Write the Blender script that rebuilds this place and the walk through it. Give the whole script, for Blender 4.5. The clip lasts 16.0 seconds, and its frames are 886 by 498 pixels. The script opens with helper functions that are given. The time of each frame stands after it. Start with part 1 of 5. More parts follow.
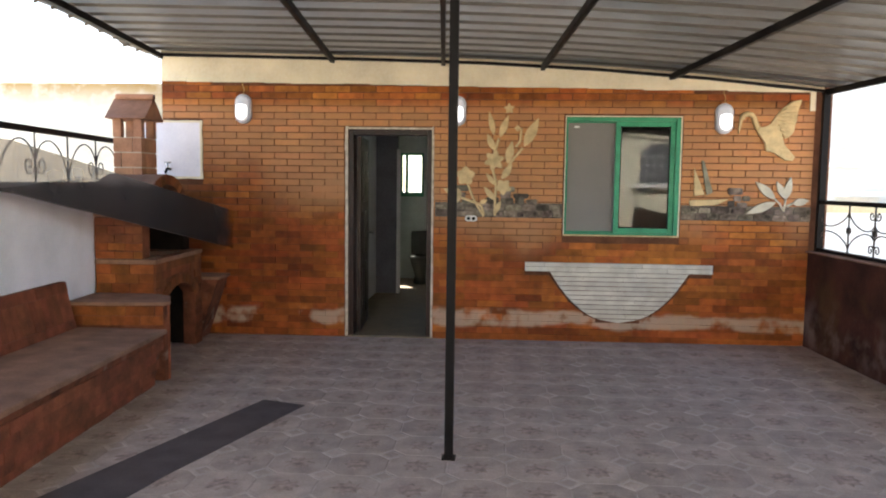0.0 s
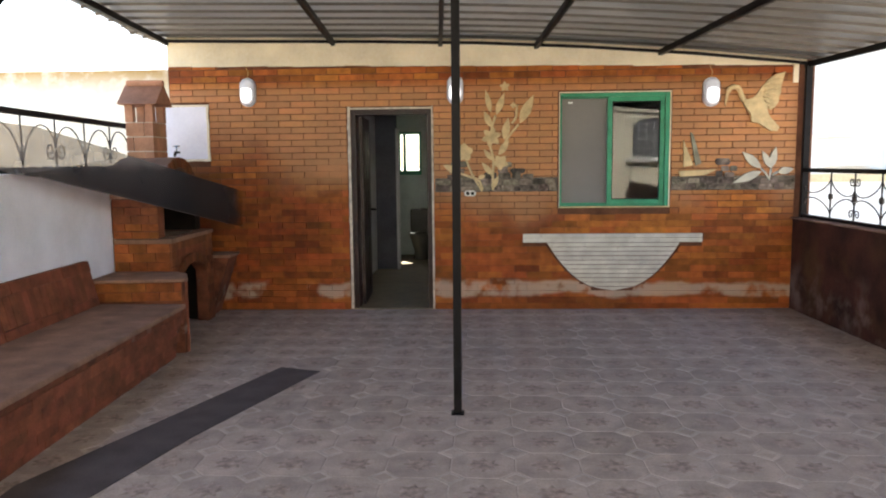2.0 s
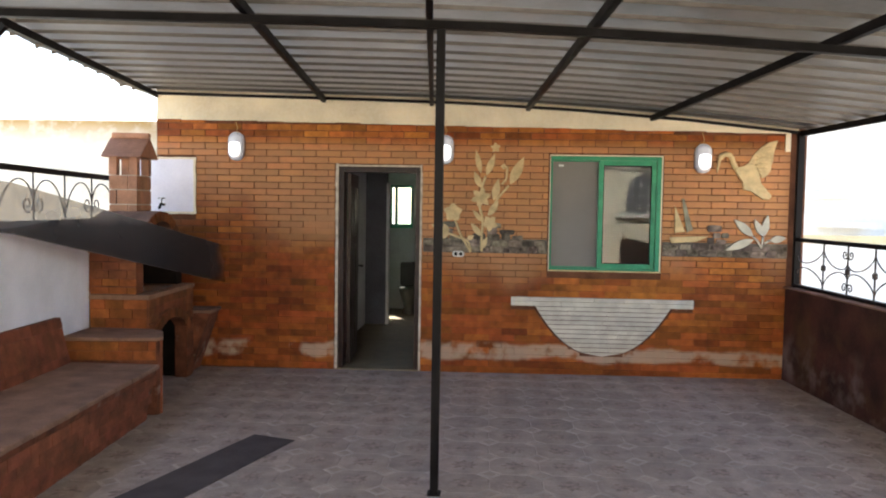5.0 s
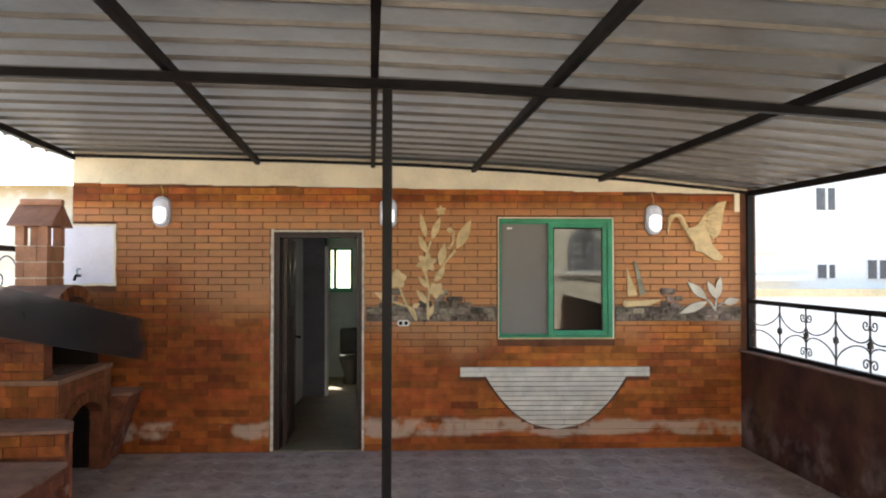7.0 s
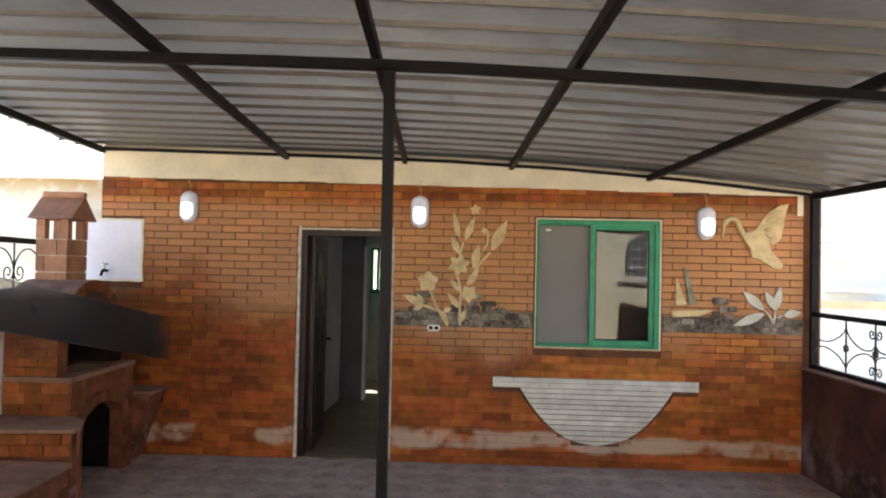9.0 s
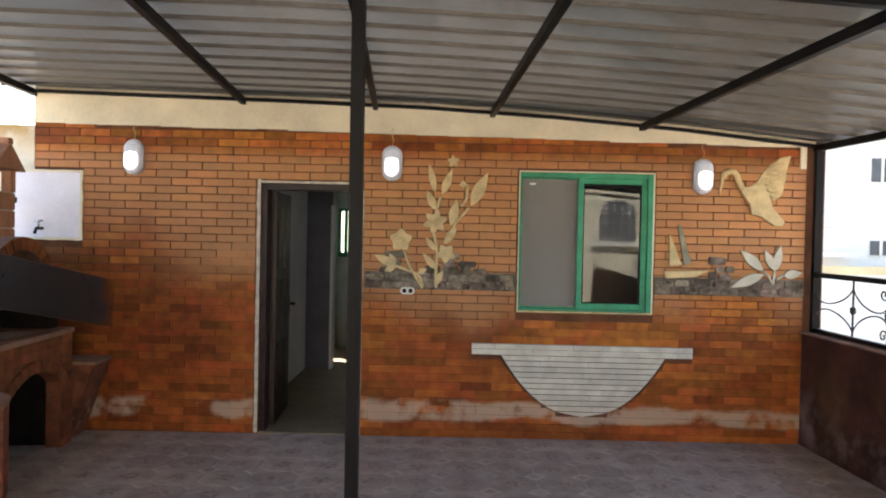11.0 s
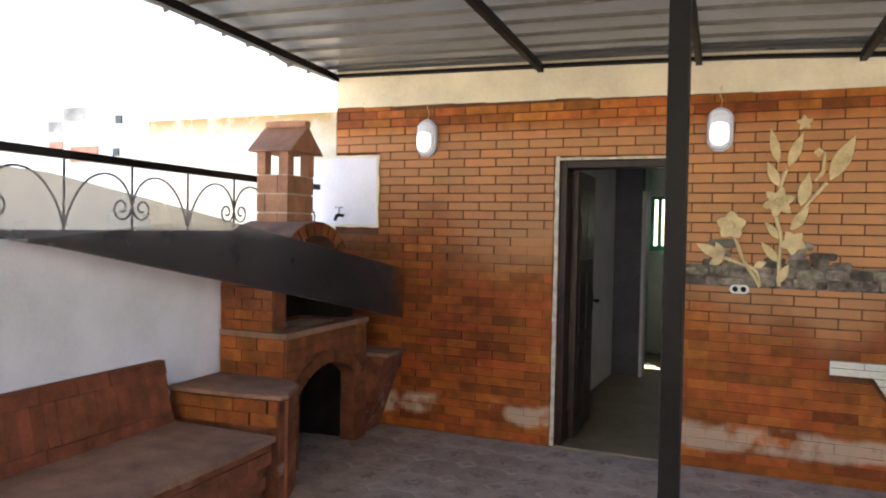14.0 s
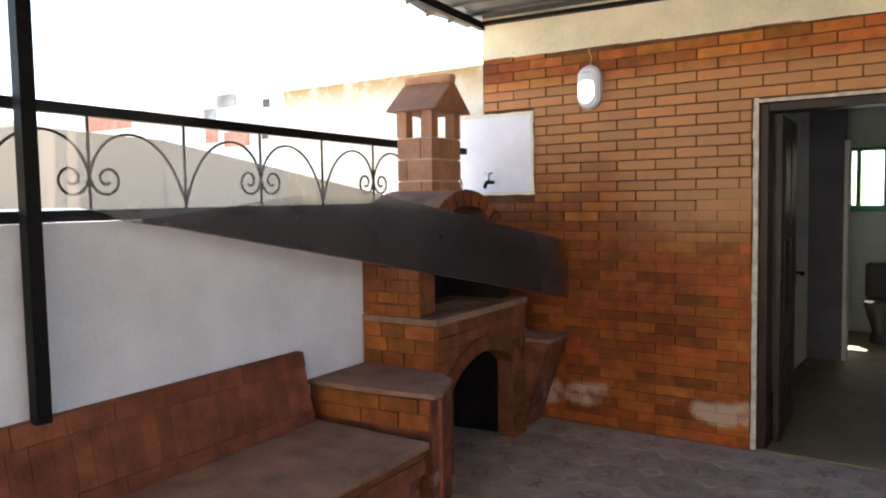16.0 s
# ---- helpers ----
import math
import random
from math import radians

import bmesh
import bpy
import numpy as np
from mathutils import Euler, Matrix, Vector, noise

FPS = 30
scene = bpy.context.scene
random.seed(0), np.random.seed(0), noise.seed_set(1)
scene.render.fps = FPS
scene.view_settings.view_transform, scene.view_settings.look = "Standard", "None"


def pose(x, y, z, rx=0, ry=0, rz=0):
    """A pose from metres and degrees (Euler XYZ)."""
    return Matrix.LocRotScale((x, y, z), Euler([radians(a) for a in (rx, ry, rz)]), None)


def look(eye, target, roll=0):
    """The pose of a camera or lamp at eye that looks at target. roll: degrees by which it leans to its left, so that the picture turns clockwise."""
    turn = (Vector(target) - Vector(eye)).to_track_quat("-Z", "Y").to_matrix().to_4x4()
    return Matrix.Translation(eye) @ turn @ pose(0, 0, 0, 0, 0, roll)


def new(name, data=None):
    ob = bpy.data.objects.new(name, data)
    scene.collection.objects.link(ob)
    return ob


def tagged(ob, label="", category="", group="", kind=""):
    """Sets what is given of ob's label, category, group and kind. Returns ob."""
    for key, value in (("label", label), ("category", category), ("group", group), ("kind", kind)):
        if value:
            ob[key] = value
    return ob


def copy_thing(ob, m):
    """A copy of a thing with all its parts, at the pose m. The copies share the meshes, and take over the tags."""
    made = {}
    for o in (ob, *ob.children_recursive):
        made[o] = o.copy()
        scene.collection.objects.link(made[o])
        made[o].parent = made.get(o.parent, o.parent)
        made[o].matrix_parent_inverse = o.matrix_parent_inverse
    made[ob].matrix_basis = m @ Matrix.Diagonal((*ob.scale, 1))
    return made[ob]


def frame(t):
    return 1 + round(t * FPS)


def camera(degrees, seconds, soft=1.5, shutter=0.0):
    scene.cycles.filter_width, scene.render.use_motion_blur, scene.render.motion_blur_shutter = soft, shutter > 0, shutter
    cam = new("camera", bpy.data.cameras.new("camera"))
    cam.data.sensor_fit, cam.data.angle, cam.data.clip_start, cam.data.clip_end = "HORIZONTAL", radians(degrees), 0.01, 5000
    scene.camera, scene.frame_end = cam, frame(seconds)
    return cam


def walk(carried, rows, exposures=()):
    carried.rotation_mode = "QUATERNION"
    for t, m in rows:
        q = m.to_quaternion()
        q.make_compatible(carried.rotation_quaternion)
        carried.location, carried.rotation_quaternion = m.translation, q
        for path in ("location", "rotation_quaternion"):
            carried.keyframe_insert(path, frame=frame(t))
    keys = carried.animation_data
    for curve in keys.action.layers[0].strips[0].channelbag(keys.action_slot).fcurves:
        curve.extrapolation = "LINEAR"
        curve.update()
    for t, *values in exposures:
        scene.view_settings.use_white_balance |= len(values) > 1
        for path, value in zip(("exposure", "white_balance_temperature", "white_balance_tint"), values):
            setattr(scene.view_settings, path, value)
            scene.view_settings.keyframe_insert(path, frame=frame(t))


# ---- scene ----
cam = camera(61.0, 16.0, soft=2.0)
PATH = [
    (0, (0.8, 0.174, 1.592), (0.664, 2.162, 1.417), 0.7),
    (0.5, (0.819, 0.103, 1.578), (0.628, 2.083, 1.372), 0.5),
    (1, (0.837, -0.012, 1.561), (0.621, 1.963, 1.33), -0.9),
    (1.5, (0.826, -0.107, 1.549), (0.633, 1.872, 1.338), -0.3),
    (2, (0.755, -0.156, 1.566), (0.633, 1.827, 1.337), -0.6),
    (2.5, (0.671, -0.196, 1.571), (0.544, 1.795, 1.43), -0.2),
    (3, (0.62, -0.205, 1.572), (0.452, 1.782, 1.417), 0.8),
    (5.5, (0.859, 0.135, 1.752), (0.802, 2.133, 1.688), 1.0),
    (6, (0.814, 0.287, 1.785), (0.901, 2.284, 1.838), 1.5),
    (6.5, (0.75, 0.397, 1.8), (0.862, 2.394, 1.769), 0.1),
    (7, (0.747, 0.435, 1.806), (0.801, 2.434, 1.848), -0.0),
    (7.5, (0.849, 0.55, 1.818), (0.838, 2.548, 1.904), -0.6),
    (8, (0.995, 0.668, 1.828), (0.886, 2.663, 1.911), 0.6),
    (8.5, (1.054, 0.733, 1.822), (0.906, 2.728, 1.86), -1.0),
    (9, (1.031, 0.833, 1.805), (0.916, 2.829, 1.852), 1.2),
    (9.5, (0.997, 1.052, 1.745), (1.013, 3.052, 1.704), 1.4),
    (10, (0.939, 1.162, 1.755), (0.935, 3.161, 1.688), 1.3),
    (12.5, (0.954, 1.894, 1.624), (0.856, 3.891, 1.644), 1.4),
    (13, (0.859, 2.009, 1.619), (0.58, 3.989, 1.572), 1.1),
    (13.5, (0.825, 2.227, 1.58), (0.228, 4.135, 1.525), -0.8),
    (14, (0.808, 2.368, 1.611), (-0.012, 4.192, 1.555), 1.1),
    (14.5, (0.746, 2.486, 1.609), (-0.193, 4.25, 1.529), 1.3),
    (15, (0.579, 2.597, 1.594), (-0.425, 4.325, 1.531), 1.9),
    (15.5, (0.402, 2.734, 1.604), (-0.664, 4.424, 1.502), 1.8),
    (16, (0.334, 2.967, 1.581), (-0.806, 4.605, 1.449), -1.0),
]
walk(cam, [(t, look(eye, target, roll)) for t, eye, target, roll in PATH], [(0.0, 2.2, 6900, 10), (5.5, 2.16, 6900, 10), (12.5, 2.08, 6900, 10), (14.0, 2.33, 6900, 10), (15.0, 2.33, 6900, 10), (16.0, 2.2, 6900, 10)])

# ---------------------------------------------------------------- light
world = bpy.data.worlds.new("sky")
scene.world = world
world.use_nodes = True
_n = world.node_tree.nodes
_sky = _n.new("ShaderNodeTexSky")
_sky.sky_type = "NISHITA"
_sky.sun_disc = False
_sky.sun_elevation = radians(56.5)
_sky.sun_rotation = radians(1)
_n["Background"].inputs[1].default_value = 0.15
world.node_tree.links.new(_sky.outputs[0], _n["Background"].inputs[0])

_sun = bpy.data.lights.new("sun", "SUN")
_sun.energy, _sun.angle, _sun.color = 5.0, radians(0.5), (1.0, 0.95, 0.88)
sun = new("sun", _sun)
sun.matrix_world = look((0.2, 10.6, 16.0), (0, 0, 0))

# ---------------------------------------------------------------- materials
def mat(name, base, rough=0.8, metal=0.0, var=0.15, scale=6.0, fine=60.0, bump=0.15, tint=None, spec=0.25, rand=0.0, island=False, hue=0.5):
    """A surface with its base colour varied at two scales, grain relief and uneven gloss."""
    m = bpy.data.materials.new(name)
    m.use_nodes = True
    nt = m.node_tree
    b = nt.nodes["Principled BSDF"]
    b.inputs["Metallic"].default_value = metal
    b.inputs["Specular IOR Level"].default_value = spec
    tc = nt.nodes.new("ShaderNodeTexCoord")
    big = nt.nodes.new("ShaderNodeTexNoise")
    big.inputs["Scale"].default_value = scale
    big.inputs["Detail"].default_value = 5
    small = nt.nodes.new("ShaderNodeTexNoise")
    small.inputs["Scale"].default_value = fine
    small.inputs["Detail"].default_value = 3
    geo = nt.nodes.new("ShaderNodeNewGeometry")
    for n in (big, small):
        nt.links.new(geo.outputs["Position"], n.inputs["Vector"])
    dark = tuple(c * (1 - 2 * var) for c in base)
    light = tuple(min(1, c * (1 + 1.2 * var)) for c in base)
    ramp = nt.nodes.new("ShaderNodeValToRGB")
    ramp.color_ramp.elements[0].position, ramp.color_ramp.elements[1].position = 0.3, 0.7
    ramp.color_ramp.elements[0].color = (*dark, 1)
    ramp.color_ramp.elements[1].color = (*(tint or light), 1)
    nt.links.new(big.outputs["Fac"], ramp.inputs[0])
    grain = nt.nodes.new("ShaderNodeMix")
    grain.data_type, grain.blend_type = "RGBA", "OVERLAY"
    grain.inputs[0].default_value = 0.35
    nt.links.new(ramp.outputs[0], grain.inputs[6])
    nt.links.new(small.outputs["Color"], grain.inputs[7])
    col = grain.outputs[2]
    hs0 = nt.nodes.new("ShaderNodeHueSaturation")
    desat = nt.nodes.new("ShaderNodeRGBToBW")
    nt.links.new(small.outputs["Color"], desat.inputs[0])
    nt.links.new(desat.outputs[0], grain.inputs[7])
    if rand:
        info = nt.nodes.new("ShaderNodeObjectInfo")
        src = geo.outputs["Random Per Island"] if island else info.outputs["Random"]
        mr = nt.nodes.new("ShaderNodeMapRange")
        mr.inputs[3].default_value, mr.inputs[4].default_value = 1 - rand, 1 + rand
        nt.links.new(src, mr.inputs[0])
        wn = nt.nodes.new("ShaderNodeTexWhiteNoise")
        wn.noise_dimensions = "1D"
        nt.links.new(src, wn.inputs["W"])
        mr2 = nt.nodes.new("ShaderNodeMapRange")
        mr2.inputs[3].default_value, mr2.inputs[4].default_value = 0.5 - 0.06 * rand * hue, 0.5 + 0.045 * rand * hue
        nt.links.new(wn.outputs[0], mr2.inputs[0])
        nt.links.new(mr.outputs[0], hs0.inputs["Value"])
        nt.links.new(mr2.outputs[0], hs0.inputs["Hue"])
        nt.links.new(col, hs0.inputs["Color"])
        col = hs0.outputs[0]
    else:
        nt.nodes.remove(hs0)
    nt.links.new(col, b.inputs["Base Color"])
    rr = nt.nodes.new("ShaderNodeMapRange")
    rr.inputs[3].default_value, rr.inputs[4].default_value = max(0.02, rough - 0.12), min(1, rough + 0.1)
    nt.links.new(big.outputs["Fac"], rr.inputs[0])
    nt.links.new(rr.outputs[0], b.inputs["Roughness"])
    bp = nt.nodes.new("ShaderNodeBump")
    bp.inputs["Strength"].default_value, bp.inputs["Distance"].default_value = bump, 0.01
    nt.links.new(small.outputs["Fac"], bp.inputs["Height"])
    nt.links.new(bp.outputs[0], b.inputs["Normal"])
    return m


def glass_mat(name, colour=(0.9, 0.95, 0.93), rough=0.0):
    m = bpy.data.materials.new(name)
    m.use_nodes = True
    b = m.node_tree.nodes["Principled BSDF"]
    b.inputs["Base Color"].default_value = (*colour, 1)
    b.inputs["Transmission Weight"].default_value = 1
    b.inputs["Roughness"].default_value = rough
    b.inputs["IOR"].default_value = 1.45
    return m


def glow_mat(name, colour, strength, base=0.9):
    m = bpy.data.materials.new(name)
    m.use_nodes = True
    b = m.node_tree.nodes["Principled BSDF"]
    b.inputs["Base Color"].default_value = (base, base, base * 1.06, 1)
    b.inputs["Emission Color"].default_value = (*colour, 1)
    b.inputs["Emission Strength"].default_value = strength
    b.inputs["Roughness"].default_value = 0.2
    return m


MORTAR = mat("brick_bed", (0.16, 0.066, 0.036), 0.9, var=0.2, scale=5, fine=70, bump=0.35)
BBQBRICK = mat("hearth_brick", (0.20, 0.066, 0.028), 0.75, var=0.18, scale=9, fine=90, bump=0.25, rand=0.25)
PLASTER = mat("cream_plaster", (0.86, 0.78, 0.61), 0.9, var=0.08, scale=2.5, fine=40, bump=0.2)
OLDPLASTER = mat("yellowed_plaster", (0.88, 0.83, 0.70), 0.9, var=0.12, scale=3, fine=35, bump=0.3)
WHITEWALL = mat("white_paint", (0.83, 0.82, 0.92), 0.8, var=0.05, scale=3, fine=50, bump=0.15)
FLOORTILE = mat("floor_tile", (0.428, 0.357, 0.328), 0.75, var=0.12, scale=7, fine=80, bump=0.12, rand=0.10)
GROUT = mat("floor_grout", (0.45, 0.385, 0.355), 0.9, var=0.15, scale=8, fine=60, bump=0.2)
BLACKSTEEL = mat("black_painted_steel", (0.007, 0.006, 0.007), 0.5, var=0.3, scale=8, fine=50, bump=0.08, spec=0.15)
ROOFSHEET = mat("galvanised_sheet", (0.138, 0.128, 0.115), 0.34, metal=0.6, var=0.10, scale=1.2, fine=20, bump=0.03)
GREEN = mat("green_aluminium", (0.05, 0.33, 0.185), 0.4, var=0.1, scale=6, fine=60, bump=0.05)
DARKWOOD = mat("dark_stained_wood", (0.028, 0.011, 0.009), 0.38, var=0.3, scale=8, fine=40, bump=0.15, spec=0.3)
SLAB = mat("mortar_slab", (0.27, 0.155, 0.11), 0.85, var=0.18, scale=5, fine=55, bump=0.3)
REDPLASTER = mat("maroon_parapet", (0.080, 0.029, 0.021), 0.85, var=0.3, scale=3, fine=40, bump=0.35)
STONE = mat("cream_stone", (0.68, 0.53, 0.30), 0.75, var=0.14, scale=9, fine=70, bump=0.25)
GREYSTONE = mat("grey_stone_strip", (0.66, 0.63, 0.56), 0.7, var=0.1, scale=8, fine=70, bump=0.2, rand=0.08)
DARKSTRIP = mat("dark_grey_strip", (0.10, 0.084, 0.088), 0.85, var=0.15, scale=5, fine=90, bump=0.2)

# ---------------------------------------------------------------- building helpers
def finish(name, bm, material, parent=None, label="", smooth=False, bevel=0.0):
    bmesh.ops.recalc_face_normals(bm, faces=bm.faces[:])
    me = bpy.data.meshes.new(name)
    bm.to_mesh(me)
    bm.free()
    for m in (material if isinstance(material, (list, tuple)) else [material]):
        me.materials.append(m)
    if smooth:
        for p in me.polygons:
            p.use_smooth = True
    ob = new(name, me)
    if parent is not None:
        ob.parent = parent
    if label:
        ob["label"] = label
    if bevel:
        bv = ob.modifiers.new("edge", "BEVEL")
        bv.width, bv.segments, bv.limit_method = bevel, 2, "ANGLE"
    return ob


def part(name, bm, material, parent, label="", smooth=False, bevel=0.0):
    return finish(name, bm, material, parent, label, smooth, bevel)


def thing(name, label, category, group=""):
    e = new(name)
    e.empty_display_size = 0.1
    return tagged(e, label, category, group)


def box(bm, x0, x1, y0, y1, z0, z1, m=None):
    """An upright box; m places it."""
    vs = [bm.verts.new(v) for v in ((x0, y0, z0), (x1, y0, z0), (x1, y1, z0), (x0, y1, z0), (x0, y0, z1), (x1, y0, z1), (x1, y1, z1), (x0, y1, z1))]
    for f in ((3, 2, 1, 0), (4, 5, 6, 7), (0, 1, 5, 4), (1, 2, 6, 5), (2, 3, 7, 6), (3, 0, 4, 7)):
        bm.faces.new([vs[i] for i in f])
    if m is not None:
        bmesh.ops.transform(bm, matrix=m, verts=vs)
    return vs


def boxes(*args):
    bm = bmesh.new()
    for a in args:
        box(bm, *a)
    return bm


def bar(bm, a, b, w, h, up=(0, 0, 1)):
    """A rectangular bar from a to b, w wide and h high."""
    a, b = Vector(a), Vector(b)
    d = (b - a).normalized()
    s = d.cross(Vector(up))
    if s.length < 1e-4:
        s = d.cross(Vector((1, 0, 0)))
    s.normalize()
    u = s.cross(d)
    vs = []
    for p in (a, b):
        for i, j in ((-1, -1), (1, -1), (1, 1), (-1, 1)):
            vs.append(bm.verts.new(p + s * (i * w / 2) + u * (j * h / 2)))
    for f in ((0, 1, 2, 3), (7, 6, 5, 4), (0, 4, 5, 1), (1, 5, 6, 2), (2, 6, 7, 3), (3, 7, 4, 0)):
        bm.faces.new([vs[i] for i in f])


def rod(bm, pts, r, sides=8, closed=False):
    """A round rod along points."""
    pts = [Vector(p) for p in pts]
    rings = []
    for i, p in enumerate(pts):
        d = (pts[min(i + 1, len(pts) - 1)] - pts[max(i - 1, 0)]).normalized()
        s = d.cross(Vector((0.13, 0.21, 0.97)))
        if s.length < 1e-3:
            s = d.cross(Vector((1, 0, 0)))
        s.normalize()
        u = s.cross(d)
        rings.append([bm.verts.new(p + r * (math.cos(a) * s + math.sin(a) * u)) for a in [2 * math.pi * k / sides for k in range(sides)]])
    for A, B in zip(rings, rings[1:]):
        for k in range(sides):
            bm.faces.new((A[k], A[(k + 1) % sides], B[(k + 1) % sides], B[k]))
    bm.faces.new(rings[0][::-1])
    bm.faces.new(rings[-1])


def prism(bm, poly, depth, m):
    """A flat outline (x, z) given thickness towards -y, placed by m."""
    n = len(poly)
    f = [bm.verts.new((x, -depth, z)) for x, z in poly]
    k = [bm.verts.new((x, 0, z)) for x, z in poly]
    bm.faces.new(f)
    bm.faces.new(k[::-1])
    for i in range(n):
        bm.faces.new((f[i], k[i], k[(i + 1) % n], f[(i + 1) % n]))
    bmesh.ops.transform(bm, matrix=m, verts=f + k)


def lift(x):
    """The floor rises a little towards the parapet side."""
    return 0.005 * x - 0.005


def left_x(y):
    """Inner face of the low white wall along the bench."""
    return -2.50 - 0.05 * (y - 4.35)


def right_x(y):
    """Inner face of the maroon parapet."""
    return 3.89 + 0.05 * (7.75 - y)


def roof_z(x):
    """Underside of the roof frame, falling towards the parapet side."""
    return 2.81 - 0.022 * (x + 0.86) - 0.0115 * max(0, x + 0.2) ** 2


WALL_Y = 7.8

# ---------------------------------------------------------------- structure
def wall_slab(name, a, b, z0, z1, thick, material):
    """A straight upright wall from a to b (inner face), its thickness to the right of the way from a to b."""
    a, b = Vector((*a, 0)), Vector((*b, 0))
    d = (b - a).normalized()
    n = Vector((d.y, -d.x, 0)) * thick
    bm = bmesh.new()
    lo = [bm.verts.new(p + Vector((0, 0, z0))) for p in (a, b, b + n, a + n)]
    hi = [bm.verts.new(p + Vector((0, 0, z1))) for p in (a, b, b + n, a + n)]
    bm.faces.new(lo[::-1])
    bm.faces.new(hi)
    for i in range(4):
        j = (i + 1) % 4
        bm.faces.new((lo[i], lo[j], hi[j], hi[i]))
    ob = finish(name, bm, material)
    return tagged(ob, kind="structure")


# ground far below the terrace, out to the horizon
bm = bmesh.new()
box(bm, -900, 900, -900, 900, -3.3, -3.2)
GROUNDMAT = mat("dusty_ground", (0.42, 0.36, 0.28), 0.95, var=0.15, scale=0.2, fine=3, bump=0.3)
tagged(finish("ground", bm, GROUNDMAT), kind="structure", label="dusty sand-coloured ground far below the terrace")

# terrace deck: a bedding slab under the tiles
bm = bmesh.new()
vs = box(bm, -3.2, 5.9, -5.2, 7.8, -3.2, 0)
for v in vs:
    if v.co.z > -1:
        v.co.z = lift(v.co.x) - 0.0025
floor = tagged(finish("floor", bm, GROUT), kind="structure", label="terrace floor of patterned grey-brown cement tiles with pale joints")

# back wall: body with a door and a window opening, set behind the brick facing
D0, D1, DT = -0.70, 0.154, 2.125
W0, W1, WB, WT = 1.495, 2.615, 1.092, 2.262
yb0, yb1 = WALL_Y + 0.010, WALL_Y + 0.24
bm = boxes((-2.64, D0, yb0, yb1, -0.2, 3.05), (D0, D1, yb0, yb1, DT, 3.05), (D1, W0, yb0, yb1, -0.2, 3.05), (W0, W1, yb0, yb1, WT, 3.05),
           (W0, W1, yb0, yb1, -0.2, WB), (W1, 4.05, yb0, yb1, -0.2, 3.05))
wall_back = tagged(finish("wall_back", bm, MORTAR), kind="structure", label="red-orange brick-faced house wall with stained lower courses")
# pale plaster band above the bricks and the lintel line
bm = bmesh.new()
n = 40
for i in range(n):
    xa, xb = -2.64 + 6.6 * i / n, -2.64 + 6.6 * (i + 1) / n
    za, zb = 2.605 - 0.014 * (xa + 2.64), 2.605 - 0.014 * (xb + 2.64)
    v = box(bm, xa, xb, WALL_Y - 0.004, yb0 - 0.002, 0, 3.0)
    for q in v:
        if q.co.z < 1:
            q.co.z = (za if q.co.x < (xa + xb) / 2 else zb) + 0.012 * noise.noise((q.co.x * 3.1, 0, 7))
bmesh.ops.remove_doubles(bm, verts=bm.verts[:], dist=0.0004)
bmesh.ops.delete(bm, geom=[f for f in bm.faces if max(v.co.x for v in f.verts) - min(v.co.x for v in f.verts) < 0.01 and -2.6 < f.verts[0].co.x < 3.9], context="FACES")
tagged(finish("trim_plaster_band", bm, PLASTER), kind="structure", label="cream plaster band between brickwork and roof")
bm = bmesh.new()
vs = []
for i in range(24):
    xa, xb = -2.64 + 6.5 * i / 24, -2.64 + 6.5 * (i + 1) / 24
    z = 2.605 - 0.014 * ((xa + xb) / 2 + 2.64)
    box(bm, xa, xb, WALL_Y - 0.022, WALL_Y - 0.004, z - 0.006 + 0.012 * noise.noise((xa * 2, 3, 1)), z + 0.022 + 0.012 * noise.noise((xa * 2, 9, 1)))
tagged(finish("trim_mortar_bead", bm, PLASTER), kind="structure", label="rough pale mortar bead along the top of the bricks")
# the neighbouring plaster wall runs on past the brickwork
bm = boxes((-4.75, -2.64, WALL_Y, yb1, -3.2, 2.575))
tagged(finish("wall_neighbour", bm, OLDPLASTER), kind="structure", label="sunlit yellowed plaster wall with a flaking top edge")
tagged(finish("wall_upper", boxes((-2.64, 4.05, yb0, yb1, 3.051, 3.3)), PLASTER), kind="structure")

# low white wall behind the bench, and the maroon parapet
wall_left = wall_slab("wall_left", (left_x(-5.2), -5.2), (left_x(7.8), 7.8), -3.2, 1.515, -0.16, WHITEWALL)
wall_right = wall_slab("wall_right", (right_x(-5.2), -5.2), (right_x(7.8), 7.8), -3.2, 0.955, 0.16, REDPLASTER)
# rear wall is out of view, set in the sun to bounce fill light
wall_rear = wall_slab("wall_rear", (-2.1, -5.0), (8.0, -5.0), -3.2, 5.2, 0.2, PLASTER)

# roof: corrugated sheet on a steel frame
def roof_at(x, y):
    rate = -0.004
    return roof_z(x) - rate * (7.8 - y)

def skew(x):
    return 0.085 - 0.015 * (x + 0.86) if x < 1.6 else 0.048 + 0.03 * (x - 1.6)

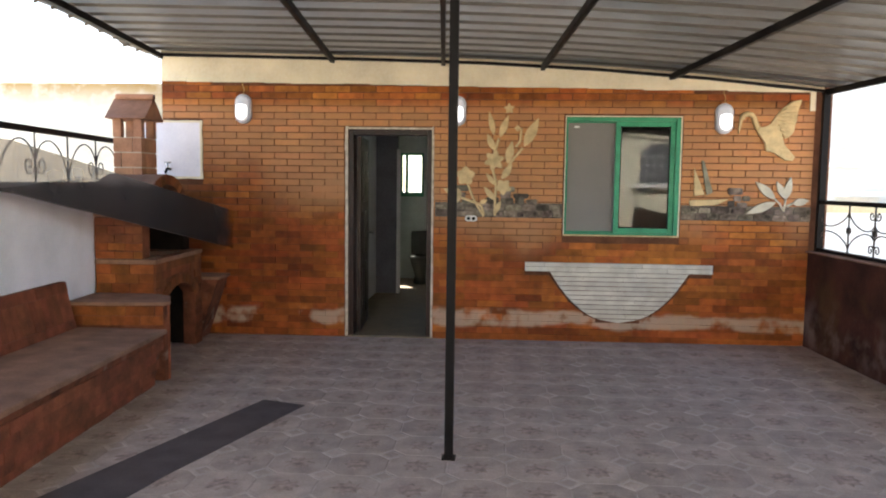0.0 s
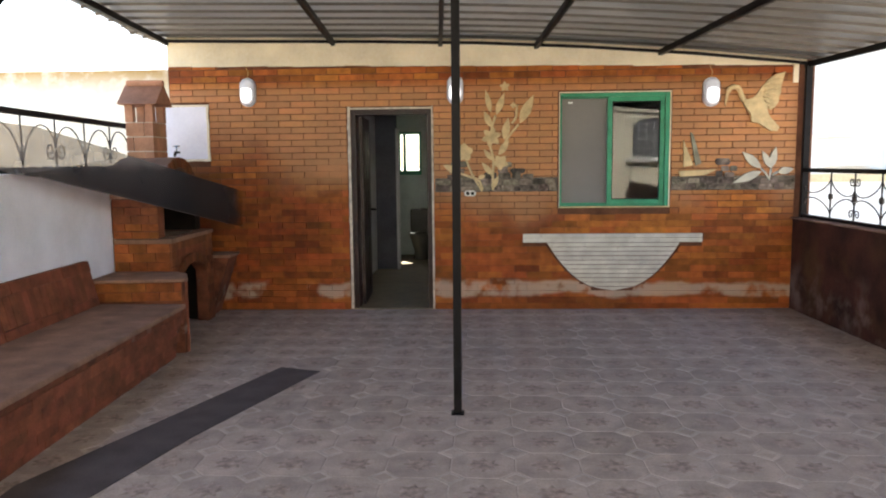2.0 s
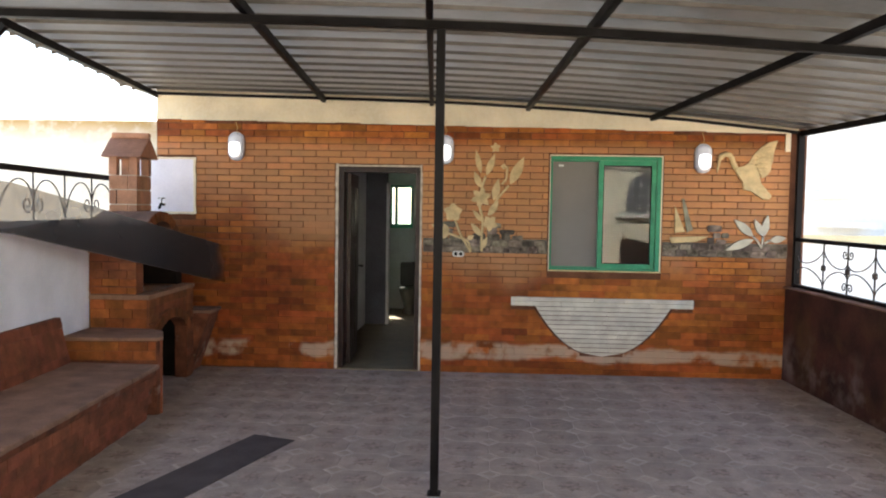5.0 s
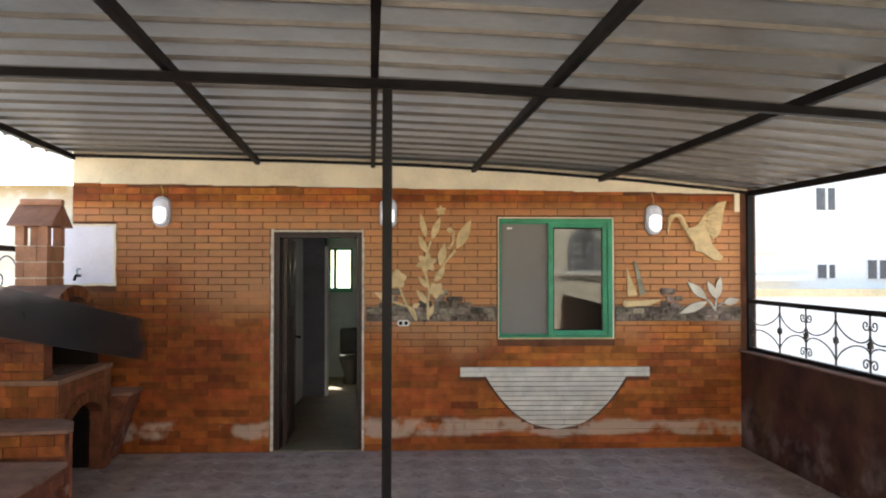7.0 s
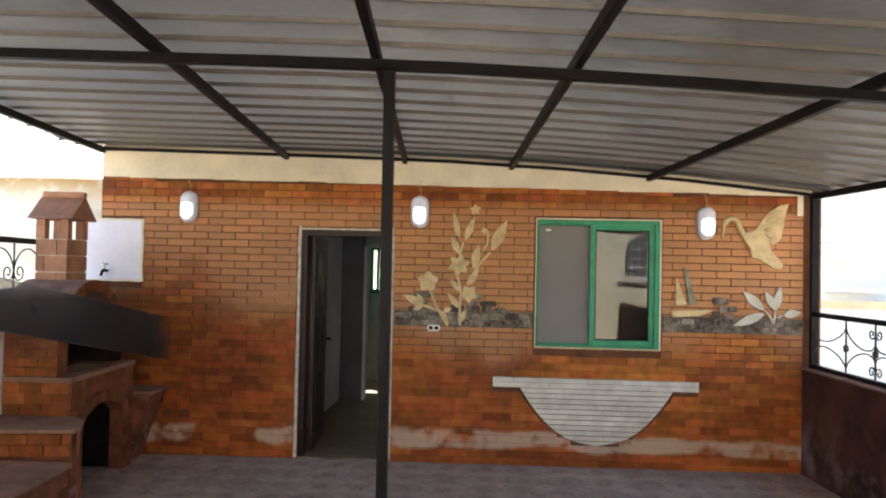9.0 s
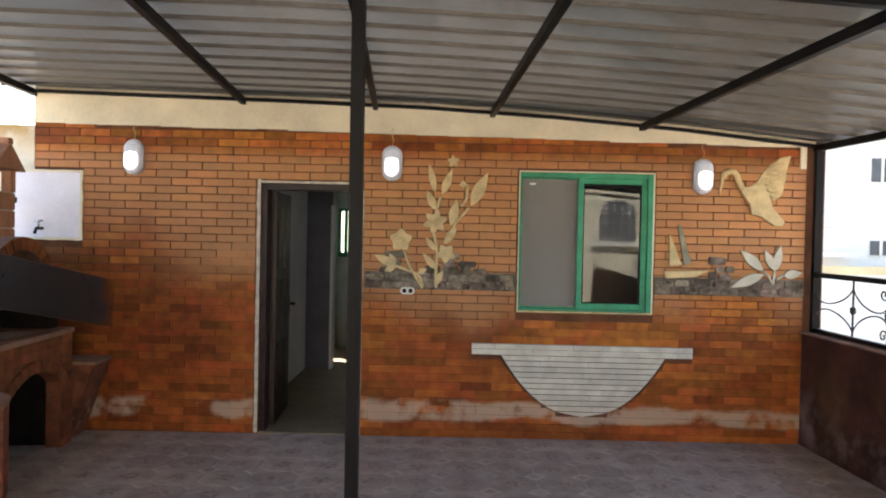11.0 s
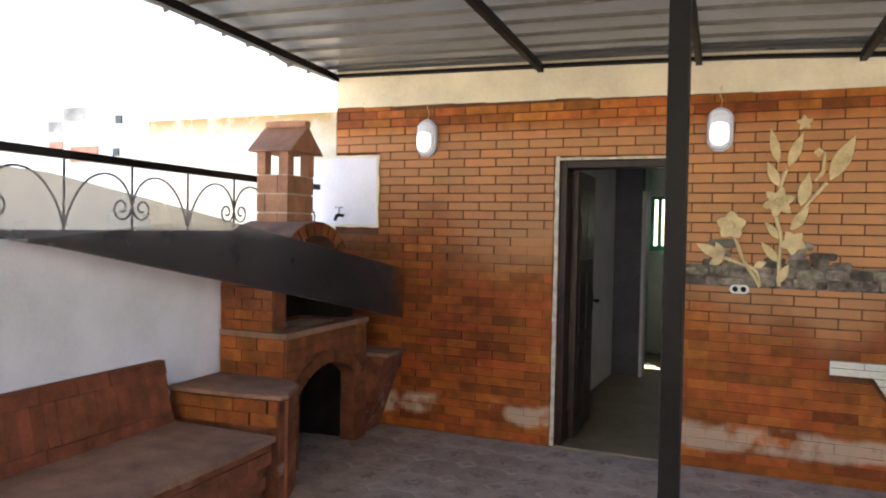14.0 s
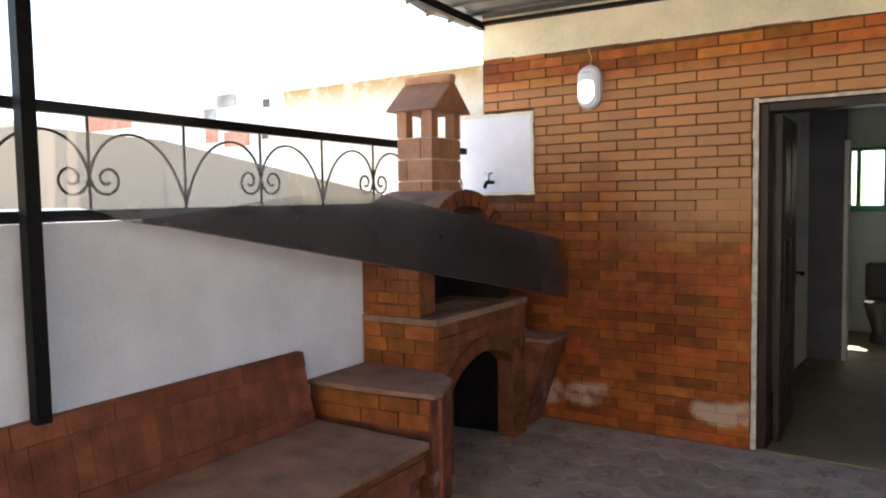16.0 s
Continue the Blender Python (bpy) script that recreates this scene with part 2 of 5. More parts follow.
bm = bmesh.new()
ys, y, k = [], -0.78, 0
while y < 7.8:
    for dy, h in ((0, 0.0), (0.270, 0.0), (0.277, -0.022), (0.293, -0.022)):
        ys.append((y + dy, h))
    y += 0.30
ys = [q for q in ys if q[0] <= 7.84] + [(7.9, 0.0)]
xs = [-2.83] + [-2.70 + 6.75 * i / 16 for i in range(17)]
rows_ = []
for yy, h in ys:
    ragged = 0.05 * noise.noise((yy * 1.7, 5, 0)) + 0.03 * noise.noise((yy * 6, 8, 0))   # torn, drooping outer edge
    rows_.append([bm.verts.new((xx + skew(xx) * (7.8 - yy) + (ragged if xx < -2.8 else 0), yy, roof_at(xx, yy) + 0.056 + h - (0.02 + abs(ragged) if xx < -2.8 else 0))) for xx in xs])
for A, B in zip(rows_, rows_[1:]):
    for i in range(17):
        bm.faces.new((A[i], A[i + 1], B[i + 1], B[i]))
r = bmesh.ops.solidify(bm, geom=bm.faces[:], thickness=0.003)
ceiling = tagged(finish("ceiling", bm, ROOFSHEET), kind="structure", label="grey galvanised corrugated metal roof sheets")

roof_frame = thing("roof_frame", "black painted steel roof frame under corrugated sheets", "roof frame")
for xb in (-2.64, -0.86, 0.26, 1.245, 2.50, 3.96):
    bm = bmesh.new()
    bar(bm, (xb + skew(xb) * 8.5, -0.7, roof_at(xb, -0.7)), (xb, 7.8, roof_at(xb, 7.8)), 0.040, 0.055)
    part("rafter", bm, BLACKSTEEL, roof_frame)
for yc in (7.765, 4.30, 0.9, -0.68):
    bm = bmesh.new()
    pts = [-2.64 + 6.60 * i / 6 for i in range(7)]
    for a, b in zip(pts, pts[1:]):
        dz = 0.012 if yc > 7 else -0.055
        sa, sb = skew(a) * (7.8 - yc), skew(b) * (7.8 - yc)
        bar(bm, (a + sa, yc, roof_at(a, yc) + dz), (b + sb, yc, roof_at(b, yc) + dz), 0.050, 0.045 if yc < 7 else 0.025)
    part("purlin", bm, BLACKSTEEL, roof_frame)

pole = thing("roof_post", "black square steel post standing on the tiles under the roof", "post")
bm = bmesh.new()
bar(bm, (0.557, 4.42, lift(0.557)), (0.565, 4.31, roof_at(0.3, 4.3) - 0.075), 0.05, 0.05, up=(0, 1, 0))
part("shaft", bm, BLACKSTEEL, pole)
bm = bmesh.new()
bar(bm, (0.517, 4.42, lift(0.557) + 0.004), (0.597, 4.42, lift(0.557) + 0.004), 0.08, 0.008)
part("base_plate", bm, BLACKSTEEL, pole)

# ---------------------------------------------------------------- door, window and the rooms behind
door = tagged(new("door_1"), kind="structure", label="open dark brown wooden door with a dark handle")
# frame
part("door_frame", boxes((D0, D0 + 0.05, WALL_Y + 0.03, WALL_Y + 0.20, 0.0, DT), (D1 - 0.05, D1, WALL_Y + 0.03, WALL_Y + 0.20, 0.0, DT), (D0 + 0.05, D1 - 0.05, WALL_Y + 0.03, WALL_Y + 0.20, DT - 0.055, DT)), DARKWOOD, door, "dark brown timber door frame", bevel=0.006)
leaf_m = pose(D0 + 0.055, WALL_Y + 0.20, 0, 0, 0, 93.5)
bm = bmesh.new()
box(bm, 0, 0.76, -0.04, 0, 0.012, DT - 0.06, leaf_m)
leaf = part("leaf", bm, DARKWOOD, door, "dark stained panelled door leaf standing open", bevel=0.004)
for z0, z1 in ((0.15, 0.72), (0.82, 1.28), (1.38, 1.92)):
    for x0, x1 in ((0.1, 0.35), (0.42, 0.67)):
        bm = bmesh.new()
        box(bm, x0, x1, -0.05, -0.041, z0, z1, leaf_m)
        part("panel", bm, DARKWOOD, leaf, bevel=0.006)
bm = bmesh.new()
rod(bm, [leaf_m @ Vector(p) for p in ((0.715, -0.04, 1.02), (0.715, -0.095, 1.02), (0.61, -0.10, 1.02))], 0.012)
CHROME = mat("chrome", (0.62, 0.62, 0.62), 0.2, metal=1.0, var=0.05, bump=0.02)
part("door_handle", bm, BLACKSTEEL, leaf, "dark lever handle", smooth=True)
bm = bmesh.new()
box(bm, 0.69, 0.74, -0.046, -0.0405, 0.93, 1.10, leaf_m)
part("handle_plate", bm, BLACKSTEEL, leaf, "dark handle plate", bevel=0.003)
bm = bmesh.new()
for a in ((D0 - 0.030, D0 - 0.001, 0.0, DT + 0.03), (D1 + 0.001, D1 + 0.022, 0.0, DT + 0.03), (D0 - 0.001, D1 + 0.001, DT + 0.001, DT + 0.03)):
    n = 26 if a[3] - a[2] > 1 else 10
    for i in range(n):
        if a[3] - a[2] > 1:
            z0, z1 = a[2] + (a[3] - a[2]) * i / n, a[2] + (a[3] - a[2]) * (i + 1) / n
            w = 0.006 * noise.noise((a[0], 0, z0 * 7))
            box(bm, a[0] + (w if a[0] < -0.5 else 0), a[1] + (w if a[0] > 0 else 0), WALL_Y - 0.008, WALL_Y + 0.029, z0, z1)
        else:
            x0, x1 = a[0] + (a[1] - a[0]) * i / n, a[0] + (a[1] - a[0]) * (i + 1) / n
            box(bm, x0, x1, WALL_Y - 0.008, WALL_Y + 0.029, a[2], a[3] - 0.010 + 0.006 * noise.noise((x0 * 6, 2, 0)))
tagged(finish("trim_door_plaster", bm, mat("pale_render", (0.62, 0.56, 0.48), 0.9, var=0.2, scale=14, fine=60, bump=0.3)), kind="structure", label="rough pale plaster edge round the doorway")

# corridor and bathroom behind the door
INWALL = mat("interior_white_wall", (0.80, 0.80, 0.82), 0.6, var=0.05, scale=3, fine=40, bump=0.06)
BATHTILE = mat("pale_bath_tile", (0.55, 0.62, 0.60), 0.5, var=0.06, scale=4, fine=50, bump=0.03)
INFLOOR = mat("corridor_floor", (0.25, 0.20, 0.135), 0.6, var=0.12, scale=4, fine=40, bump=0.05)
tagged(finish("wall_corridor_left", boxes((-1.02, -0.90, yb1, 10.85, 0, 2.7)), INWALL), kind="structure")
tagged(finish("wall_bath_stub", boxes((-0.90, -0.60, 10.85, 11.0, 0, 2.7)), mat("blue_grey_paint", (0.13, 0.135, 0.17), 0.6, var=0.12, scale=3, fine=40, bump=0.06)), kind="structure")
tagged(finish("trim_bath_jamb", boxes((-0.599, -0.565, 10.84, 11.01, 0, 2.06))  , INWALL), kind="structure", label="white painted jamb of the bathroom doorway")
tagged(finish("wall_bath_left", boxes((-0.90, -0.80, 11.0, 12.8, 0, 2.7)), BATHTILE), kind="structure")
tagged(finish("wall_corridor_right", boxes((0.42, 0.55, yb1, 12.8, 0, 2.7)), INWALL), kind="structure")
tagged(finish("floor_corridor", boxes((-0.9, 0.42, yb1, 12.6, -0.1, 0.0), (D0, D1, WALL_Y + 0.02, yb1, -0.1, 0.0)), INFLOOR), kind="structure")
tagged(finish("ceiling_corridor", boxes((-1.1, 0.6, yb1, 12.9, 2.55, 2.7)), INWALL), kind="structure")
bx0, bx1, bz0, bz1 = -0.78, -0.38, 1.36, 2.08
tagged(finish("wall_bath_back", boxes((-0.8, bx0, 12.6, 12.8, 0, 2.7), (bx1, 0.42, 12.6, 12.8, 0, 2.7), (bx0, bx1, 12.6, 12.8, 0, bz0), (bx0, bx1, 12.6, 12.8, bz1, 2.7)), BATHTILE), kind="structure", label="pale tiled bathroom wall")
bwin = tagged(new("window_2"), kind="structure", label="small bathroom window with a dark green frame")
part("window_frame", boxes((bx0, bx0 + 0.04, 12.62, 12.7, bz0, bz1), (bx1 - 0.04, bx1, 12.62, 12.7, bz0, bz1), (bx0 + 0.04, bx1 - 0.04, 12.62, 12.7, bz0, bz0 + 0.07), (bx0 + 0.04, bx1 - 0.04, 12.62, 12.7, bz1 - 0.04, bz1), (bx0 + 0.09, bx0 + 0.135, 12.62, 12.7, bz0 + 0.07, bz1 - 0.04)), GREEN, bwin)
PANE = glass_mat("clear_glass")
p = part("pane", boxes((bx0 + 0.04, bx1 - 0.04, 12.665, 12.671, bz0 + 0.06, bz1 - 0.03)), PANE, bwin)
p.visible_shadow = False
DARKCERAMIC = mat("dark_grey_ceramic", (0.10, 0.105, 0.10), 0.12, var=0.05, bump=0.0)
CERAMIC = mat("white_ceramic", (0.75, 0.76, 0.75), 0.12, var=0.02, bump=0.0)
toilet = thing("toilet", "dark grey ceramic toilet with its cistern against a tiled wall", "toilet")
def oval(bm, cx, cy, rings, n=20):
    R = []
    for z, rx, ry in rings:
        R.append([bm.verts.new((cx + rx * math.cos(2 * math.pi * k / n), cy + ry * math.sin(2 * math.pi * k / n), z)) for k in range(n)])
    for A, B in zip(R, R[1:]):
        for k in range(n):
            bm.faces.new((A[k], A[(k + 1) % n], B[(k + 1) % n], B[k]))
    bm.faces.new(R[0][::-1])
    bm.faces.new(R[-1])
bm = bmesh.new()
oval(bm, -0.35, 12.05, ((0.0, 0.13, 0.2), (0.12, 0.11, 0.17), (0.28, 0.16, 0.22), (0.39, 0.19, 0.27), (0.41, 0.19, 0.27)))
part("bowl", bm, DARKCERAMIC, toilet, smooth=True)
bm = bmesh.new()
oval(bm, -0.35, 12.05, ((0.412, 0.2, 0.28), (0.43, 0.2, 0.28), (0.44, 0.18, 0.26)))
part("seat", bm, DARKCERAMIC, toilet, smooth=True)
part("cistern", boxes((-0.56, -0.14, 12.36, 12.58, 0.41, 0.8)), DARKCERAMIC, toilet, bevel=0.03)
bm = bmesh.new()
oval(bm, -0.35, 12.47, ((0.8, 0.03, 0.03), (0.815, 0.03, 0.03)))
part("flush_button", bm, CHROME, toilet)

# window: green aluminium slider, a grey insect screen in one half and glass in the other
win = tagged(new("window_1"), kind="structure", label="green aluminium sliding window with a grey insect screen")
fy0, fy1 = WALL_Y - 0.012, WALL_Y + 0.10
def ring(x0, x1, z0, z1, y0, y1, w):
    return boxes((x0, x0 + w, y0, y1, z0, z1), (x1 - w, x1, y0, y1, z0, z1), (x0 + w, x1 - w, y0, y1, z0, z0 + w), (x0 + w, x1 - w, y0, y1, z1 - w, z1))
part("window_frame", boxes((W0 + 0.002, W0 + 0.012, fy0, fy1, WB + 0.002, WT - 0.002), (W1 - 0.045, W1 - 0.002, fy0, fy1, WB + 0.002, WT - 0.002), (W0 + 0.012, W1 - 0.045, fy0, fy1, WB + 0.002, WB + 0.022), (W0 + 0.012, W1 - 0.045, fy0, fy1, WT - 0.042, WT - 0.002)), GREEN, win, bevel=0.004)
part("screen_sash", ring(W0 + 0.012, 2.03, WB + 0.022, WT - 0.042, WALL_Y + 0.052, WALL_Y + 0.075, 0.012), GREEN, win, bevel=0.003)
sash = part("glass_sash", ring(1.985, W1 - 0.045, WB + 0.022, WT - 0.042, WALL_Y + 0.012, WALL_Y + 0.045, 0.048), GREEN, win, bevel=0.005)
part("inner_bead", ring(2.034, W1 - 0.094, WB + 0.071, WT - 0.091, WALL_Y + 0.018, WALL_Y + 0.038, 0.008), BLACKSTEEL, sash)
GLASSDARK = glass_mat("window_glass", (0.75, 0.80, 0.78))
part("pane", boxes((2.038, W1 - 0.095, WALL_Y + 0.026, WALL_Y + 0.031, WB + 0.072, WT - 0.092)), GLASSDARK, sash)
SCREEN = mat("grey_screen", (0.27, 0.25, 0.24), 0.75, var=0.03, scale=2, fine=400, bump=0.05)
nt = SCREEN.node_tree
tr_ = nt.nodes.new("ShaderNodeBsdfTransparent")
mx_ = nt.nodes.new("ShaderNodeMixShader")
mx_.inputs[0].default_value = 0.12
nt.links.new(nt.nodes["Principled BSDF"].outputs[0], mx_.inputs[1])
nt.links.new(tr_.outputs[0], mx_.inputs[2])
nt.links.new(mx_.outputs[0], nt.nodes["Material Output"].inputs[0])
part("insect_screen", boxes((W0 + 0.022, 2.02, WALL_Y + 0.062, WALL_Y + 0.064, WB + 0.032, WT - 0.052)), SCREEN, win, "grey woven insect screen")
# white block stands in for a light seen through the screen
part("screen_light_spot", boxes((W0 + 0.085, W0 + 0.135, WALL_Y + 0.055, WALL_Y + 0.0615, WT - 0.105, WT - 0.085)), CERAMIC, win, "small white block standing in for a light spot", bevel=0.002)
part("window_sill", boxes((W0 - 0.01, W1 + 0.015, WALL_Y - 0.012, WALL_Y + 0.009, WB - 0.014, WB - 0.001)), STONE, win)
bm = boxes((W1 + 0.001, W1 + 0.014, WALL_Y - 0.006, WALL_Y + 0.009, WB, WT), (W0 - 0.009, W0 - 0.001, WALL_Y - 0.006, WALL_Y + 0.009, WB, WT + 0.012), (W0 - 0.001, W1 + 0.014, WALL_Y - 0.006, WALL_Y + 0.009, WT + 0.001, WT + 0.012))
tagged(finish("trim_window_plaster", bm, PLASTER), kind="structure")
# the room behind the window
ROOMDARK = mat("room_wall", (0.45, 0.43, 0.41), 0.8, var=0.06, scale=3, fine=40, bump=0.06)
bm = boxes((0.55, 0.6, yb1, 11.2, 0, 2.7), (4.0, 4.1, yb1, 11.2, 0, 2.7), (0.55, 4.1, 11.2, 11.3, 0, 2.7))
tagged(finish("wall_room", bm, ROOMDARK), kind="structure")
tagged(finish("floor_room", boxes((0.6, 4.0, yb1, 11.2, -0.1, 0.0)), INFLOOR), kind="structure")
tagged(finish("ceiling_room", boxes((0.55, 4.1, yb1, 11.3, 2.6, 2.7)), ROOMDARK), kind="structure")

# ---------------------------------------------------------------- wall lamps
LAMPGLOW = glow_mat("lit_lamp_glass", (0.95, 0.97, 1.0), 0.55)
LAMPPALE = glow_mat("pale_lamp_glass", (0.85, 0.88, 1.0), 0.07, 0.45)
LAMPRIM = mat("white_lamp_rim", (0.50, 0.51, 0.57), 0.35, var=0.05, bump=0.03)
CABLE = mat("tan_cable", (0.55, 0.38, 0.18), 0.6, var=0.1, bump=0.05)
def capsule(w, h, n=12):
    r = w / 2
    s = h / 2 - r
    return [(r * math.cos(a), s + r * math.sin(a)) for a in [math.pi * k / n for k in range(n + 1)]] + [(r * math.cos(a), -s + r * math.sin(a)) for a in [math.pi + math.pi * k / n for k in range(n + 1)]]
def loft(bm, outlines):
    """Skin between outlines of (x, z) at depths y, capped."""
    R = [[bm.verts.new((x, y, z)) for x, z in o] for y, o in outlines]
    n = len(R[0])
    for A, B in zip(R, R[1:]):
        for k in range(n):
            bm.faces.new((A[k], A[(k + 1) % n], B[(k + 1) % n], B[k]))
    bm.faces.new(R[0][::-1])
    bm.faces.new(R[-1])
def wall_lamp():
    t = thing("wall_lamp", "lit white oval bulkhead lamp with ribbed glass on brick wall", "lamp", "lamps on the brick wall")
    bm = bmesh.new()
    loft(bm, ((0.0, capsule(0.17, 0.30)), (-0.025, capsule(0.17, 0.30)), (-0.035, capsule(0.158, 0.288))))
    part("base", bm, LAMPRIM, t, smooth=False)
    bm = bmesh.new()
    loft(bm, ((-0.034, capsule(0.146, 0.276)), (-0.065, capsule(0.138, 0.268)), (-0.085, capsule(0.11, 0.24)), (-0.093, capsule(0.06, 0.19))))
    g = part("glass", bm, LAMPPALE, t, "milky ribbed glass", smooth=True)
    bm = bmesh.new()
    loft(bm, ((-0.060, capsule(0.125, 0.18)), (-0.0865, capsule(0.113, 0.17)), (-0.0945, capsule(0.07, 0.13))))
    bmesh.ops.translate(bm, verts=bm.verts[:], vec=(0, -0.002, -0.028))
    part("bulb_glow", bm, LAMPGLOW, g, "bright glowing bulb seen through the glass", smooth=True)
    for dz in (-0.09, -0.045, 0.0, 0.045, 0.09):
        bm = bmesh.new()
        rod(bm, [(0.07 * math.cos(a), -0.055 - 0.043 * math.sin(a), dz) for a in [math.pi * k / 8 for k in range(9)]], 0.0025, 6)
        part("rib", bm, LAMPRIM, t)
    bm = bmesh.new()
    rod(bm, [(0, -0.01, 0.15), (0.008, -0.006, 0.20), (-0.012, -0.005, 0.25), (0.004, -0.004, 0.30)], 0.004, 6)
    part("cable", bm, CABLE, t)
    return t
first = wall_lamp()
first.matrix_basis = pose(-1.78, WALL_Y - 0.002, 2.32)
for x, z in ((0.41, 2.31), (3.02, 2.25)):
    copy_thing(first, pose(x, WALL_Y - 0.002, z))
loose = thing("loose_cable", "thin tan lamp cable running along the top of the bricks", "cable")
bm = bmesh.new()
rod(bm, [(-1.8 + 4.9 * k / 40, WALL_Y - 0.012, 2.575 - 0.014 * (4.9 * k / 40) + 0.018 * noise.noise((k * 0.35, 4, 0)) + 0.02) for k in range(41)], 0.004, 6)
part("wire", bm, CABLE, loose)

# ---------------------------------------------------------------- stone reliefs on the wall
def leaf_outline(a, b, w, n=7):
    a, b = Vector(a), Vector(b)
    d = b - a
    s = Vector((-d.y, d.x)).normalized() * w / 2
    f = [0.0] + [math.sin(math.pi * (k / n) ** 0.85) for k in range(1, n)] + [0.0]
    return [tuple(a + d * (k / n) + s * f[k]) for k in range(n + 1)] + [tuple(a + d * (k / n) - s * f[k]) for k in range(n - 1, 0, -1)]
ON_WALL = Matrix.Translation((0, WALL_Y - 0.001, 0))
def relief(name, outline, depth, material, parent, label=""):
    bm = bmesh.new()
    prism(bm, outline, depth, ON_WALL)
    return part(name, bm, material, parent, label, bevel=0.004)
def petals(cx, cz, r, n, sharp, turn=0.0):
    return [(cx + q * math.cos(a), cz + q * math.sin(a)) for a, q in [(turn + 2 * math.pi * k / (n * 4), r * (1 - sharp * (0.5 - 0.5 * math.cos(2 * math.pi * k / 4)))) for k in range(n * 4)]]
def vine(parent, pts, r):
    bm = bmesh.new()
    P = [Vector((x, WALL_Y - 0.012, z)) for x, z in pts]
    Q = []
    for a, b in zip(P, P[1:]):
        Q += [a.lerp(b, k / 4) for k in range(4)]
    Q.append(P[-1])
    S = [Q[0]] + [(Q[i - 1] + Q[i] * 2 + Q[i + 1]) / 4 for i in range(1, len(Q) - 1)] + [Q[-1]]
    rod(bm, S, r, 8)
    return part("stem", bm, STONE, parent, smooth=True)
plant = thing("flower_relief", "cream carved stone flowering plant relief fixed to brick wall", "wall relief")
for a, b, w in (((0.779, 2.072), (0.724, 2.313), 0.061), ((0.836, 2.050), (0.921, 2.278), 0.072), ((0.782, 1.925), (0.709, 2.092), 0.067), ((1.080, 1.962), (1.221, 2.250), 0.105),
                ((0.916, 1.792), (0.962, 2.023), 0.083), ((0.863, 1.636), (0.966, 1.793), 0.072), ((0.795, 1.578), (0.703, 1.698), 0.05), ((0.798, 1.424), (0.683, 1.562), 0.06),
                ((0.787, 1.283), (0.859, 1.420), 0.06), ((0.454, 1.450), (0.273, 1.540), 0.075), ((0.454, 1.450), (0.362, 1.399), 0.06), ((0.454, 1.450), (0.401, 1.556), 0.055), ((0.645, 1.392), (0.722, 1.428), 0.05)):
    relief("leaf", leaf_outline(a, b, w), 0.022, STONE, plant)
relief("flower", petals(0.925, 2.337, 0.055, 5, 0.45, 0.4), 0.026, STONE, plant)
relief("flower", petals(1.012, 2.145, 0.032, 4, 0.3), 0.026, STONE, plant)
relief("flower", petals(0.784, 1.823, 0.108, 6, 0.42, 0.3), 0.028, STONE, plant)
relief("flower", petals(0.498, 1.666, 0.10, 5, 0.28, 0.3), 0.028, STONE, plant)
relief("flower", petals(0.879, 1.560, 0.085, 5, 0.35, 0.9), 0.028, STONE, plant)
for cx, cz, r in ((0.498, 1.666, 0.025), (0.784, 1.823, 0.028)):
    relief("flower_heart", petals(cx, cz, r, 6, 0.1), 0.036, STONE, plant)
for pts in (((0.801, 1.269), (0.798, 1.424), (0.809, 1.592), (0.769, 1.733), (0.788, 1.917), (0.827, 2.044)), ((0.689, 1.261), (0.588, 1.419), (0.519, 1.587)), ((0.454, 1.450), (0.659, 1.378), (0.689, 1.280)),
            ((0.863, 1.644), (0.957, 1.820), (1.066, 1.948)), ((1.049, 2.145), (1.043, 2.018), (0.996, 1.961))):
    vine(plant, pts, 0.013)
crane = thing("bird_relief", "cream carved stone flying crane relief on brick wall", "wall relief")
relief("body", ((3.319, 2.195), (3.380, 2.169), (3.444, 2.185), (3.508, 2.200), (3.571, 2.118), (3.598, 2.008), (3.706, 1.885), (3.684, 1.846), (3.617, 1.850), (3.509, 1.923), (3.428, 1.942), (3.415, 2.023), (3.347, 2.112)), 0.036, STONE, crane)
bm = bmesh.new()
for pts, r in ((((3.188, 2.247), (3.204, 2.284), (3.238, 2.299), (3.278, 2.291), (3.305, 2.258), (3.321, 2.205), (3.348, 2.153)), 0.026),):
    rod(bm, [(x, WALL_Y - 0.018, z) for x, z in pts], r, 10)
part("neck", bm, STONE, crane, smooth=True)
relief("beak", ((3.172, 2.247), (3.204, 2.258), (3.179, 2.153), (3.164, 2.105), (3.160, 2.153)), 0.024, STONE, crane)
relief("wing", ((3.410, 2.150), (3.428, 2.180), (3.470, 2.209), (3.500, 2.262), (3.529, 2.301), (3.586, 2.365), (3.646, 2.412), (3.700, 2.428), (3.756, 2.443), (3.738, 2.385), (3.718, 2.301), (3.716, 2.240), (3.700, 2.184), (3.694, 2.135), (3.672, 2.100), (3.640, 2.072), (3.613, 2.059), (3.579, 2.100), (3.500, 2.090)), 0.012, STONE, crane)
for k, (a, b) in enumerate((((3.62, 2.385), (3.745, 2.430)), ((3.565, 2.325), (3.728, 2.372)), ((3.545, 2.285), (3.715, 2.312)), ((3.535, 2.240), (3.708, 2.255)), ((3.535, 2.195), (3.694, 2.195)), ((3.55, 2.150), (3.682, 2.135)), ((3.57, 2.115), (3.655, 2.085)))):
    relief("feather", leaf_outline(a, b, 0.037), 0.034, STONE, crane)
